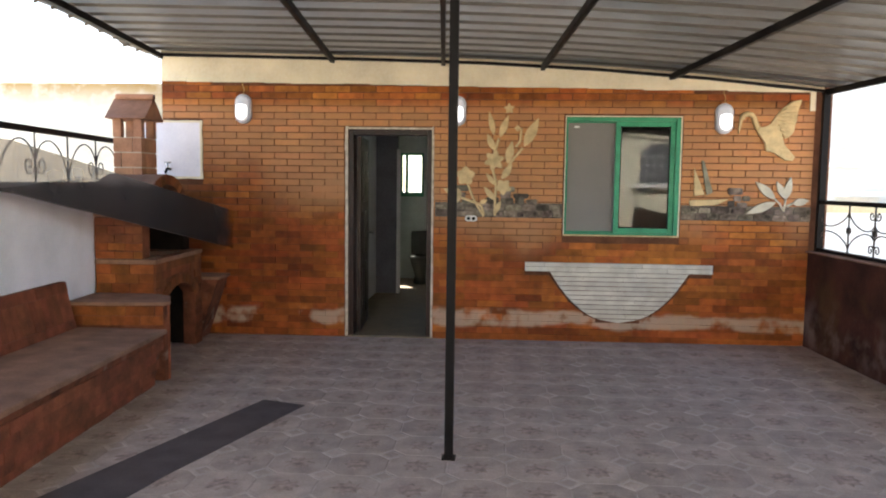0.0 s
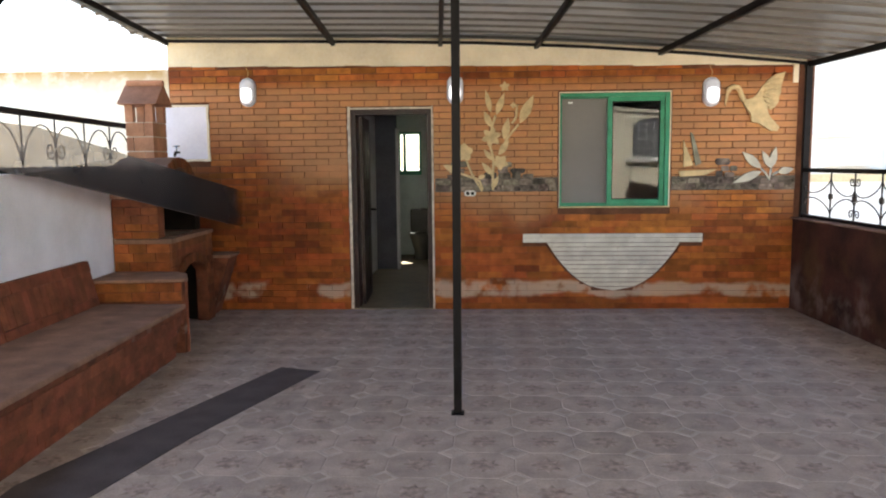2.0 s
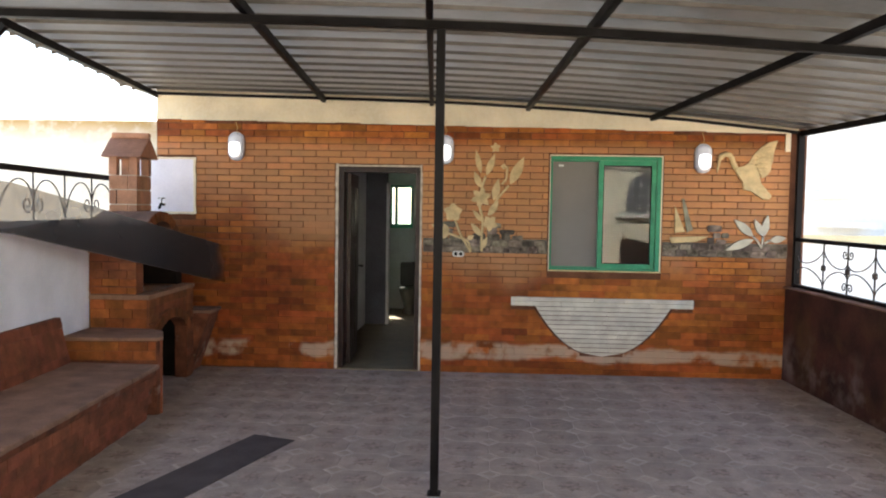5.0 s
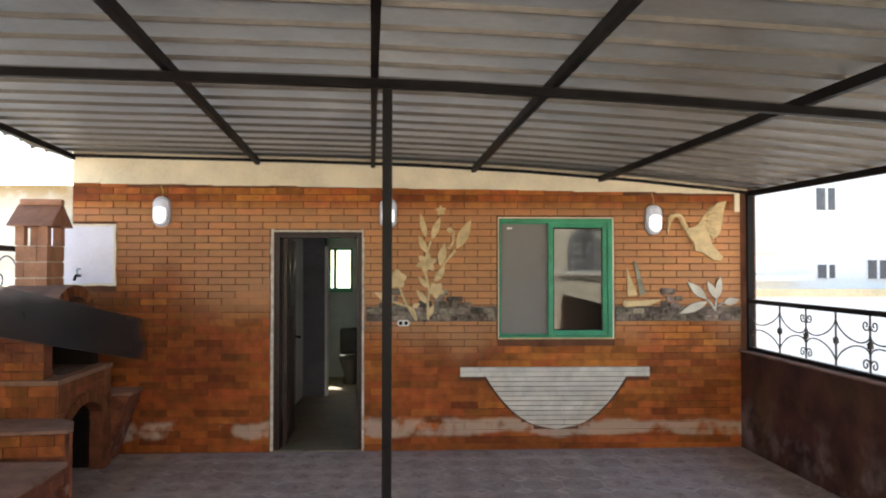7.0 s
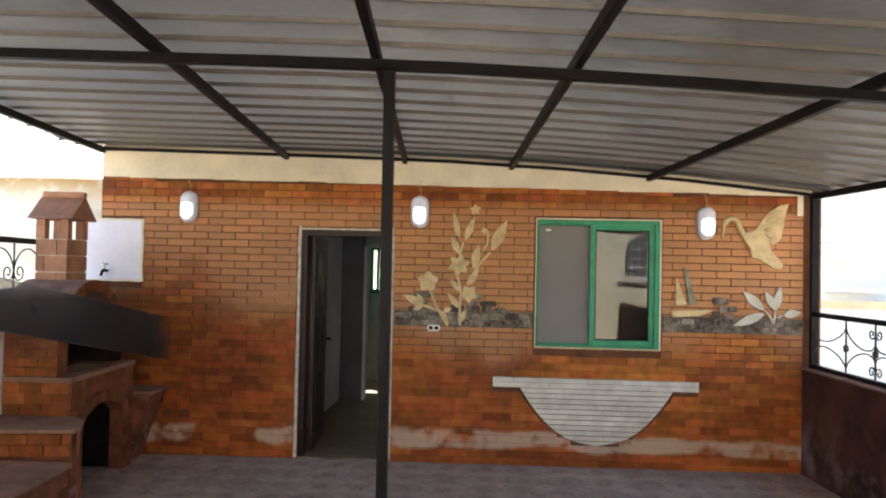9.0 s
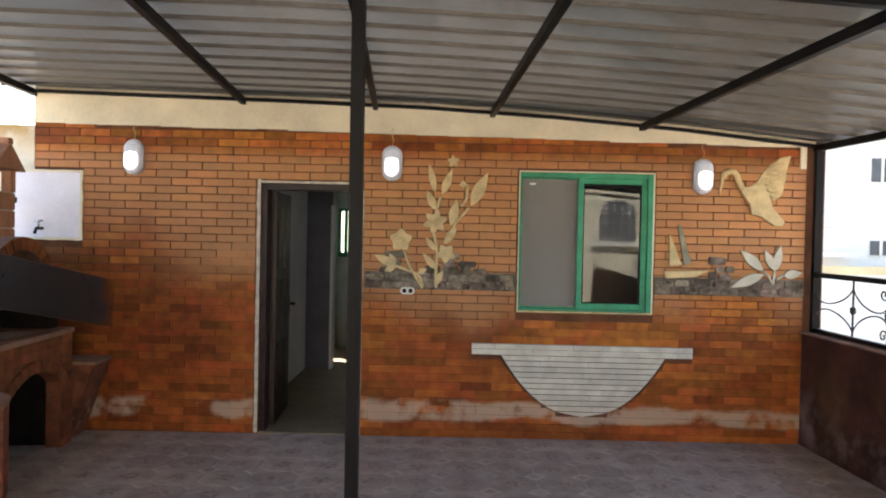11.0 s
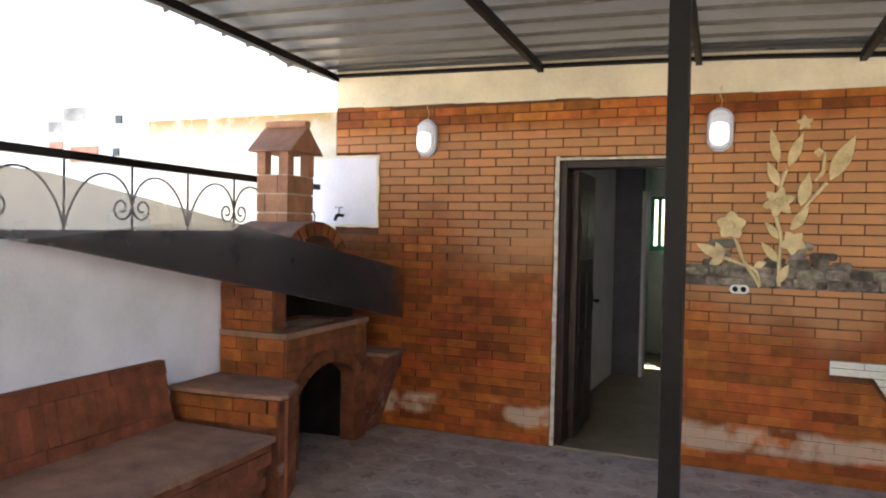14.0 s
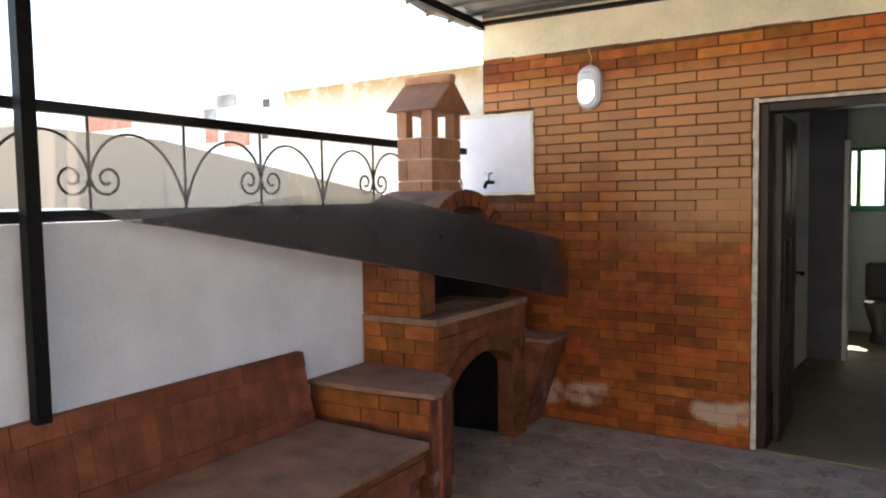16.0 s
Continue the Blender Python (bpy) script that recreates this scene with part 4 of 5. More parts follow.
hbox("top", UL + 0.003, UL + 0.335, -0.19, 0.40, 0.601, 0.632, SLAB, shelf, bevel=0.008)

# chimney
CA, CB = Vector((-2.60, 6.70, 0)), Vector((-2.35, 6.72, 0))
cu = (CB - CA).normalized()
cv = Vector((-cu.y, cu.x, 0))
CM = Matrix(((cu.x, cv.x, 0, CA.x), (cu.y, cv.y, 0, CA.y), (0, 0, 1, 0), (0, 0, 0, 1)))
CW, CD = 0.255, 0.36
CHIMBRICK = mat("chimney_brick", (0.41, 0.21, 0.13), 0.8, var=0.12, scale=9, fine=70, bump=0.2, rand=0.14)
PALEJOINT = mat("pale_joint", (0.55, 0.47, 0.38), 0.9, var=0.1, scale=10, fine=60, bump=0.2)
chimney = thing("chimney", "small brick chimney with a gabled brick cap", "chimney")
def cbox(name, a, material, parent, label="", bevel=0.0):
    bm = bmesh.new()
    box(bm, *a, CM)
    return part(name, bm, material, parent, label, bevel=bevel)
cbox("shaft_core", (0.012, CW - 0.012, 0.012, CD - 0.012, 1.36, 1.965), PALEJOINT, chimney, "pale mortar joints")
z = 1.43
for r_ in range(4):
    h = 0.130
    cuts = (0.0, 0.17, CW) if r_ % 2 else (0.0, 0.07, CW)
    for a, b in zip(cuts, cuts[1:]):
        cbox("brick", (a + 0.003, b - 0.003, 0.0, 0.10, z + 0.004, z + h - 0.004), CHIMBRICK, chimney)
        cbox("brick", (a + 0.003, b - 0.003, CD - 0.1, CD, z + 0.004, z + h - 0.004), CHIMBRICK, chimney)
    for a, b in (((0.102, 0.25), ) if r_ % 2 else ((0.102, 0.25),)):
        cbox("brick", (CW - 0.1, CW, a, b, z + 0.004, z + h - 0.004), CHIMBRICK, chimney)
        cbox("brick", (0.0, 0.1, a, b, z + 0.004, z + h - 0.004), CHIMBRICK, chimney)
    z += 0.134
for a, b in ((0.0, 0.0), (CW - 0.07, 0.0), (0.0, CD - 0.075), (CW - 0.07, CD - 0.075)):
    cbox("pillar", (a, a + 0.07, b, b + 0.075, 1.966, 2.14), CHIMBRICK, chimney)
bm = bmesh.new()
o = 0.055
tri_ = [(-o, 2.125), (CD + o, 2.125), (CD / 2, 2.325)]
R0 = [bm.verts.new(CM @ Vector((-o, y, z))) for y, z in tri_]
R1 = [bm.verts.new(CM @ Vector((CW + o, y, z))) for y, z in tri_]
bm.faces.new(R0)
bm.faces.new(R1[::-1])
for i in range(3):
    bm.faces.new((R0[i], R0[(i + 1) % 3], R1[(i + 1) % 3], R1[i]))
cap = part("cap", bm, CHIMBRICK, chimney, "gabled brick slab cap", bevel=0.01)
cbox("ridge", (-o + 0.02, CW + o + 0.0, CD / 2 - 0.035, CD / 2 + 0.035, 2.31, 2.36), CHIMBRICK, chimney, bevel=0.012)

# ---------------------------------------------------------------- dark sheet hanging along the bench, and the floor strip
def net_mat(name, clear, scatter, tint, ends_at=None):
    """Woven shade net: some light comes straight through, some is scattered by the weave; it frays at its free end."""
    m = bpy.data.materials.new(name)
    m.use_nodes = True
    nt = m.node_tree
    b = nt.nodes["Principled BSDF"]
    b.inputs["Roughness"].default_value = 0.9
    b.inputs["Specular IOR Level"].default_value = 0.1
    geo = nt.nodes.new("ShaderNodeNewGeometry")
    nz = nt.nodes.new("ShaderNodeTexNoise")
    nz.inputs["Scale"].default_value, nz.inputs["Detail"].default_value = 4, 6
    nt.links.new(geo.outputs["Position"], nz.inputs["Vector"])
    dust = nt.nodes.new("ShaderNodeValToRGB")
    dust.color_ramp.elements[0].position, dust.color_ramp.elements[1].position = 0.3, 0.7
    dust.color_ramp.elements[0].color = (0.020, 0.016, 0.019, 1)
    dust.color_ramp.elements[1].color = (0.042, 0.035, 0.038, 1)
    nt.links.new(nz.outputs["Fac"], dust.inputs[0])
    nt.links.new(dust.outputs[0], b.inputs["Base Color"])
    tl = nt.nodes.new("ShaderNodeBsdfTranslucent")
    tl.inputs[0].default_value = (0.60, 0.50, 0.41, 1)
    weave = nt.nodes.new("ShaderNodeMixShader")
    weave.inputs[0].default_value = scatter
    nt.links.new(b.outputs[0], weave.inputs[1])
    nt.links.new(tl.outputs[0], weave.inputs[2])
    tp = nt.nodes.new("ShaderNodeBsdfTransparent")
    tp.inputs[0].default_value = (*tint, 1)
    mx = nt.nodes.new("ShaderNodeMixShader")
    sep = nt.nodes.new("ShaderNodeSeparateXYZ")
    nt.links.new(geo.outputs["Position"], sep.inputs[0])
    def opening(axis, wobble, lo, hi, least):
        r = nt.nodes.new("ShaderNodeMapRange")
        r.interpolation_type = "SMOOTHSTEP"
        r.inputs[1].default_value, r.inputs[2].default_value, r.inputs[3].default_value, r.inputs[4].default_value = lo, hi, least, 1.0
        w = nt.nodes.new("ShaderNodeMath")
        w.operation = "MULTIPLY_ADD"
        w.inputs[1].default_value = wobble
        nt.links.new(nz.outputs["Fac"], w.inputs[0])
        nt.links.new(sep.outputs[axis], w.inputs[2])
        nt.links.new(w.outputs[0], r.inputs[0])
        return r.outputs[0]
    open_ = opening("Y", 0.5, 7.34, 7.75, clear)
    if ends_at is not None:
        most = nt.nodes.new("ShaderNodeMath")
        most.operation = "MAXIMUM"
        nt.links.new(open_, most.inputs[0])
        nt.links.new(opening("Z", 0.08, ends_at, ends_at + 0.11, clear), most.inputs[1])
        open_ = most.outputs[0]
    nt.links.new(open_, mx.inputs[0])
    nt.links.new(weave.outputs[0], mx.inputs[1])
    nt.links.new(tp.outputs[0], mx.inputs[2])
    nt.links.new(mx.outputs[0], nt.nodes["Material Output"].inputs[0])
    return m
sheet = thing("hanging_sheet", "dark translucent shade net strung above the bench and hearth", "shade net")
def sheet_x(y):
    """Outside the railing by the post, then threaded through it and out over the hearth."""
    if y < 4.5:
        return left_x(y) - 0.17
    a, b = left_x(4.5) - 0.17, -2.40 + 0.1987 * 0.6
    return a + (b - a) * (y - 4.5) / 0.3 if y < 4.8 else -2.40 + 0.1987 * (y - 4.2)
def sheet_hi(y):
    return 1.915 - 0.205 * (y - 4.4) if y > 4.4 else 1.915
def sheet_lo(y):
    return 1.53 - 0.218 * (y - 4.62) if y > 4.7 else 1.572 - 0.06 * max(0.0, (y - 4.62) / 0.08)
bm = bmesh.new()
ys_ = [2.6 + 4.82 * k / 92 for k in range(93)]
A = []
for yy in ys_:
    A.append([bm.verts.new((sheet_x(yy) + 0.012 * noise.noise((yy * 2, k, 0)), yy - (0.10 * (1 - k / 6) if yy > 7.38 else 0), sheet_lo(yy) + (sheet_hi(yy) - sheet_lo(yy)) * k / 6)) for k in range(7)])
for P, Q in zip(A, A[1:]):
    for k in range(6):
        bm.faces.new((P[k], Q[k], Q[k + 1], P[k + 1]))
part("cloth", bm, net_mat("translucent_shade_net", 0.29, 0.20, (1.0, 0.90, 0.77)), sheet, smooth=True)
# added second layer; darkens the net where the shaded wall stands behind it
bm = bmesh.new()
A = []
for yy in [4.74 + 2.68 * k / 60 for k in range(61)]:
    lo_, hi_ = sheet_lo(yy) + 0.004, min(1.66, sheet_hi(yy) - 0.004, sheet_lo(yy) + 0.02 + 0.35 * (yy - 4.74))
    A.append([bm.verts.new((sheet_x(yy) + 0.010 + 0.012 * noise.noise((yy * 2, k, 0)), yy - (0.10 * (1 - k / 6) if yy > 7.38 else 0), lo_ + (hi_ - lo_) * k / 6)) for k in range(7)])
for P, Q in zip(A, A[1:]):
    for k in range(6):
        bm.faces.new((P[k], Q[k], Q[k + 1], P[k + 1]))
part("shading_layer", bm, net_mat("net_shading_layer", 0.22, 0.03, (1.0, 1.0, 1.0), 1.55), sheet, "added dark layer that paints shade on the lower net", smooth=True)
long_strip = thing("floor_strip", "long dark grey strip on the tiles", "mat")
bm = bmesh.new()
P = [(-0.86, 5.46), (-0.53, 5.35), (-0.96, 4.01), (-1.16, 3.15), (-1.55, 1.75), (-1.60, 3.28)]
lo = [bm.verts.new((x, y, lift(x) + 0.001)) for x, y in P]
hi = [bm.verts.new((x, y, lift(x) + 0.007)) for x, y in P]
bm.faces.new(lo[::-1])
bm.faces.new(hi)
for i in range(6):
    bm.faces.new((lo[i], lo[(i + 1) % 6], hi[(i + 1) % 6], hi[i]))
part("strip", bm, DARKSTRIP, long_strip)

# ---------------------------------------------------------------- rails and posts
def spiral(c, r, a0, turns, ud, vd=Vector((0, 0, 1)), flip=1, n=22):
    return [c + (r * (1 - 0.78 * k / n)) * (math.cos(a0 + flip * turns * 2 * math.pi * k / n) * ud + math.sin(a0 + flip * turns * 2 * math.pi * k / n) * vd) for k in range(n + 1)]
def arch_pts(p, q, h, n=14):
    return [p.lerp(q, 0.5 - 0.5 * math.cos(math.pi * k / n)) + Vector((0, 0, h * math.sin(math.pi * k / n))) for k in range(n + 1)]
rail_left = thing("left_railing", "black wrought-iron railing with arches and scrolls on white wall", "railing")
def lr(y, z):
    return Vector((left_x(y) - 0.08, y, z))
def ltop(y):
    return 1.965 - 0.01 * (y - 4.4)
bm = bmesh.new()
bar(bm, lr(-1.0, ltop(-1.0)), lr(7.7, ltop(7.7)), 0.04, 0.045)
part("top_bar", bm, BLACKSTEEL, rail_left)
bm = bmesh.new()
bar(bm, lr(-1.0, 1.540), lr(7.7, 1.540), 0.04, 0.046)
part("bottom_bar", bm, BLACKSTEEL, rail_left)
IRON = mat("weathered_iron", (0.045, 0.035, 0.030), 0.6, var=0.25, scale=10, fine=60, bump=0.1)
yb = [4.67 + 0.475 * k for k in range(-9, 7)]
ld = (lr(5, 0) - lr(4, 0)).normalized()
for i, yy in enumerate(yb):
    bm = bmesh.new()
    rod(bm, [lr(yy, 1.55), lr(yy, ltop(yy) - 0.01)], 0.007, 6)
    part("baluster", bm, IRON, rail_left)
    if i % 2 == 1:
        for s in (-1, 1):
            bm = bmesh.new()
            c = lr(yy, 1.688) + ld * (s * 0.080)
            pts = spiral(c, 0.074, math.pi if s > 0 else 0.0, 1.35, ld, flip=(1 if s > 0 else -1))
            rod(bm, pts, 0.006, 6)
            part("scroll", bm, IRON, rail_left)
    if i + 1 < len(yb):
        # springs from the foot of a plain bar, peaks close to the scrolled one and flows down into it
        zs = (1.575, 1.98, 1.94, 1.69)
        fs = (0.0, 0.22, 0.93, 1.0)
        if i % 2 == 1:
            zs, fs = zs[::-1], [1 - f for f in fs[::-1]]
        bm = bmesh.new()
        pts = []
        for t in range(17):
            a = t / 16
            wts = ((1 - a) ** 3, 3 * a * (1 - a) ** 2, 3 * a * a * (1 - a), a ** 3)
            f, z = sum(w * q for w, q in zip(wts, fs)), sum(w * q for w, q in zip(wts, zs))
            pts.append(lr(yy + (yb[i + 1] - yy) * f, z))
        rod(bm, pts, 0.006, 6)
        part("arch", bm, IRON, rail_left)
post_l = thing("corner_post", "black square steel roof post on white wall with a brace", "post")
PX_, PY_ = -2.438, 4.348
bm = bmesh.new()
bar(bm, (PX_, PY_, 0.786), (PX_, PY_, 2.82), 0.055, 0.055, up=(0, 1, 0))
part("shaft", bm, BLACKSTEEL, post_l)
bm = bmesh.new()
bar(bm, (PX_, PY_, 2.32), (PX_ + 0.45, PY_ - 0.04, 2.74), 0.04, 0.04, up=(0, 1, 0))
part("brace", bm, BLACKSTEEL, post_l)

rail_right = thing("right_railing", "black wrought-iron railing with scrolls on maroon parapet", "railing")
def rr(y, z, o=0.07):
    return Vector((right_x(y) + o, y, z))
bm = bmesh.new()
bar(bm, rr(-4.9, 1.45), rr(7.72, 1.45), 0.045, 0.04)
part("top_bar", bm, BLACKSTEEL, rail_right)
bm = bmesh.new()
bar(bm, rr(-4.9, 0.99), rr(7.72, 0.99), 0.045, 0.03)
part("bottom_bar", bm, BLACKSTEEL, rail_right)
tagged(finish("trim_parapet_cap", (lambda bm: (bar(bm, rr(-4.9, 0.962), rr(7.79, 0.962), 0.20, 0.014), bm)[1])(bmesh.new()), SLAB), kind="structure")
rd = (rr(6, 0) - rr(7, 0)).normalized()
ybar = [7.19 - 0.425 * k for k in range(0, 18)]
for i, yy in enumerate(ybar):
    bm = bmesh.new()
    rod(bm, [rr(yy, 0.99), rr(yy, 1.44)], 0.008, 6)
    part("baluster", bm, IRON, rail_right)
    bm = bmesh.new()
    bmesh.ops.create_icosphere(bm, subdivisions=1, radius=0.026, matrix=Matrix.Translation(rr(yy, 1.205)) @ Matrix.Diagonal((1, 1, 1.5, 1)))
    part("knob", bm, IRON, rail_right)
    if i % 2 == 1:
        for s in (-1, 1):
            for zc, v in ((1.06, 1), (1.355, -1)):
                bm = bmesh.new()
                c = rr(yy, zc) + rd * (s * 0.05)
                rod(bm, spiral(c, 0.045, math.pi if s > 0 else 0.0, 1.2, rd, flip=(1 if s > 0 else -1) * -v), 0.006, 6)
                part("scroll", bm, IRON, rail_right)
    if i + 1 < len(ybar):
        for z0, h in ((1.02, 0.155), (1.39, -0.155)):
            za, zb_ = (z0, z0 + (0.1 if h > 0 else -0.1)) if i % 2 == 0 else (z0 + (0.1 if h > 0 else -0.1), z0)
            bm = bmesh.new()
            rod(bm, arch_pts(rr(yy, za), rr(ybar[i + 1], zb_), h * 0.72), 0.006, 6)
            part("arch", bm, IRON, rail_right)
for pts in ((7.72, 7.32),):
    for z0, h in ((1.12, 0.10), (1.29, -0.10)):
        bm = bmesh.new()
        rod(bm, arch_pts(rr(7.70, z0), rr(7.19, z0 - (0.1 if h > 0 else -0.1)), h), 0.006, 6)
        part("arch", bm, IRON, rail_right)
post_r = thing("corner_post", "black square steel roof post standing on maroon parapet", "post")
bm = bmesh.new()
bar(bm, rr(7.735, 0.955), rr(7.735, 2.49), 0.06, 0.05, up=(0, 1, 0))
part("shaft", bm, BLACKSTEEL, post_r)
tagged(finish("trim_corner_block", boxes((3.83, 3.88, WALL_Y - 0.02, WALL_Y - 0.001, 2.33, 2.51)), PLASTER), kind="structure")

# ---------------------------------------------------------------- outside
FACADE = mat("white_facade", (0.80, 0.78, 0.74), 0.9, var=0.04, scale=0.6, fine=10, bump=0.1)
YELLOW = mat("sand_wall", (0.72, 0.60, 0.38), 0.9, var=0.1, scale=1.0, fine=12, bump=0.15)
FARGLASS = mat("far_window_glass", (0.10, 0.10, 0.11), 0.15, var=0.1, bump=0.0)
house = thing("apartment_building", "bright white apartment building with small sliding windows", "building")
part("wall", boxes((9.2, 31.0, 22.1, 34.0, -3.2, 13.0)), FACADE, house)
part("roof", boxes((9.0, 31.2, 21.9, 34.2, 13.0, 13.3)), FACADE, house)
for x0, x1, z0, z1 in ((12.22, 12.80, 3.38, 4.08), (12.24, 12.78, 1.39, 1.84), (13.73, 14.4, 1.37, 1.97), (16.0, 16.6, 3.38, 4.08), (16.0, 16.6, 1.37, 1.97)):
    w = part("window", boxes((x0, x1, 22.06, 22.11, z0, z1)), FACADE, house)
    part("frame", boxes((x0 + 0.27, x0 + 0.34, 22.02, 22.06, z0, z1)), FACADE, w)
    part("pane", boxes((x0 + 0.02, x0 + 0.26, 22.035, 22.06, z0 + 0.03, z1 - 0.03)), FARGLASS, w)
    part("pane", boxes((x0 + 0.35, x1 - 0.02, 22.035, 22.06, z0 + 0.03, z1 - 0.03)), FARGLASS, w)
for z0, x0, x1 in ((2.15, 10.0, 11.2), (1.35, 10.3, 11.6)):
    part("balcony", boxes((x0, x1, 21.2, 22.09, z0, z0 + 0.16)), FACADE, house)
part("air_conditioner", boxes((10.2, 10.7, 21.75, 22.09, 2.7, 3.1)), FACADE, house)
yard = thing("yard_wall", "sand-coloured boundary wall in front of the white building", "wall")
part("wall", boxes((7.2, 30.0, 20.4, 20.6, -3.2, 0.95)), FACADE, yard)
part("coping", boxes((7.2, 30.0, 20.35, 20.65, 0.95, 1.15)), YELLOW, yard)
RED = mat("faded_red_paint", (0.58, 0.27, 0.20), 0.85, var=0.15, scale=1, fine=8, bump=0.1)
far = thing("distant_house", "pale distant house with faded red panels", "building")
part("wall", boxes((-75.0, -44.0, 34.0, 44.0, -3.2, 8.2)), FACADE, far)
part("wall", boxes((-43.9, -24.0, 34.0, 44.0, -3.2, 8.6)), FACADE, far)
PALEGREY = mat("weathered_grey_paint", (0.40, 0.39, 0.38), 0.85, var=0.2, scale=1, fine=8, bump=0.1)
for x0, x1, z0, z1, mm in ((-52.8, -47.5, 6.95, 8.0, RED), (-39.4, -38.3, 5.4, 6.3, RED), (-37.6, -35.4, 5.05, 5.95, RED), (-38.2, -36.5, 7.5, 8.25, PALEGREY), (-39.5, -38.4, 6.9, 7.5, PALEGREY), (-34.0, -33.55, 7.2, 7.65, FARGLASS), (-34.2, -33.75, 5.35, 5.8, FARGLASS)):
    part("panel", boxes((x0, x1, 33.9, 34.0, z0, z1)), mm, far)

# the house front behind the walker
rear = tagged(new("window_3"), kind="structure", label="arched window with white sill and bars")
RX, RZ = 5.1, 2.0
bm = bmesh.new()
arc2 = [(RX + 0.45 * math.cos(a), RZ + 0.35 + 0.35 * math.sin(a)) for a in [math.pi * k / 12 for k in range(13)]] + [(RX - 0.45, RZ - 0.35), (RX + 0.45, RZ - 0.35)]
prism(bm, [(x, z) for x, z in arc2], 0.01, pose(0, -4.99, 0) @ Matrix.Diagonal((1, -1, 1, 1)))
part("pane", bm, FARGLASS, rear)
for k in range(4):
    part("bar", boxes((RX - 0.3 + 0.2 * k - 0.012, RX - 0.3 + 0.2 * k + 0.012, -4.97, -4.95, RZ - 0.35, RZ + 0.62)), FACADE, rear)
for dz in (-0.12, 0.12, 0.36):
    part("bar", boxes((RX - 0.44, RX + 0.44, -4.949, -4.935, RZ + dz - 0.01, RZ + dz + 0.01)), FACADE, rear)
part("window_sill", boxes((RX - 0.7, RX + 0.7, -4.995, -4.88, RZ - 0.47, RZ - 0.35)), FACADE, rear)

# ---------------------------------------------------------------- pieces of wall and floor
def brick_mat(name, island):
    """Wire-cut facing brick: each piece its own tone, salt bloom low down, smoke and painted shade near the hearth."""
    m = mat(name, (0.485, 0.182, 0.052), 0.72, var=0.15, scale=11, fine=110, bump=0.28, rand=0.36, island=island, hue=0.65)
    nt = m.node_tree
    b = nt.nodes["Principled BSDF"]
    src = b.inputs["Base Color"].links[0].from_socket
    geo = nt.nodes.new("ShaderNodeNewGeometry")
    sep = nt.nodes.new("ShaderNodeSeparateXYZ")
    nt.links.new(geo.outputs["Position"], sep.inputs[0])
    n1 = nt.nodes.new("ShaderNodeTexNoise")
    n1.inputs["Scale"].default_value, n1.inputs["Detail"].default_value = 3.4, 9
    nt.links.new(geo.outputs["Position"], n1.inputs["Vector"])
    # salt bloom: a ragged band a hand above the floor
    band = nt.nodes.new("ShaderNodeMapRange")
    band.interpolation_type = "SMOOTHSTEP"
    band.inputs[1].default_value, band.inputs[2].default_value = 0.10, 0.05
    dist = nt.nodes.new("ShaderNodeMath")
    dist.operation = "SUBTRACT"
    dist.inputs[1].default_value = 0.232
    n0 = nt.nodes.new("ShaderNodeTexNoise")
    n0.inputs["Scale"].default_value, n0.inputs["Detail"].default_value = 1.7, 7
    nt.links.new(geo.outputs["Position"], n0.inputs["Vector"])
    drift = nt.nodes.new("ShaderNodeMath")
    drift.operation = "MULTIPLY_ADD"
    drift.inputs[1].default_value = 0.30
    nt.links.new(n0.outputs["Fac"], drift.inputs[0])
    low_z = nt.nodes.new("ShaderNodeMath")
    low_z.operation = "SUBTRACT"
    low_z.inputs[1].default_value = 0.15
    nt.links.new(sep.outputs["Z"], low_z.inputs[0])
    nt.links.new(low_z.outputs[0], drift.inputs[2])
    nt.links.new(drift.outputs[0], dist.inputs[0])
    ab = nt.nodes.new("ShaderNodeMath")
    ab.operation = "ABSOLUTE"
    nt.links.new(dist.outputs[0], ab.inputs[0])
    nt.links.new(ab.outputs[0], band.inputs[0])
    th = nt.nodes.new("ShaderNodeMapRange")
    th.inputs[1].default_value, th.inputs[2].default_value = 0.43, 0.53
    nt.links.new(n1.outputs["Fac"], th.inputs[0])
    mul = nt.nodes.new("ShaderNodeMath")
    mul.operation = "MULTIPLY"
    nt.links.new(band.outputs[0], mul.inputs[0])
    nt.links.new(th.outputs[0], mul.inputs[1])
    mul2 = nt.nodes.new("ShaderNodeMath")
    mul2.operation = "MULTIPLY"
    mul2.inputs[1].default_value = 0.6
    nt.links.new(mul.outputs[0], mul2.inputs[0])
    mixw = nt.nodes.new("ShaderNodeMix")
    mixw.data_type = "RGBA"
    mixw.inputs[7].default_value = (0.60, 0.50, 0.40, 1)
    nt.links.new(mul2.outputs[0], mixw.inputs[0])
    nt.links.new(src, mixw.inputs[6])
    nt.links.new(mixw.outputs[2], b.inputs["Base Color"])
    # large washes of darker maroon; hearth smoke and the corner's shade, put into the colour
    n2 = nt.nodes.new("ShaderNodeTexNoise")
    n2.inputs["Scale"].default_value, n2.inputs["Detail"].default_value = 1.1, 5
    nt.links.new(geo.outputs["Position"], n2.inputs["Vector"])
    w2 = nt.nodes.new("ShaderNodeMapRange")
    w2.inputs[1].default_value, w2.inputs[2].default_value, w2.inputs[4].default_value = 0.45, 0.62, 0.6
    nt.links.new(n2.outputs["Fac"], w2.inputs[0])
    va = nt.nodes.new("ShaderNodeVectorMath")
    va.operation = "DISTANCE"
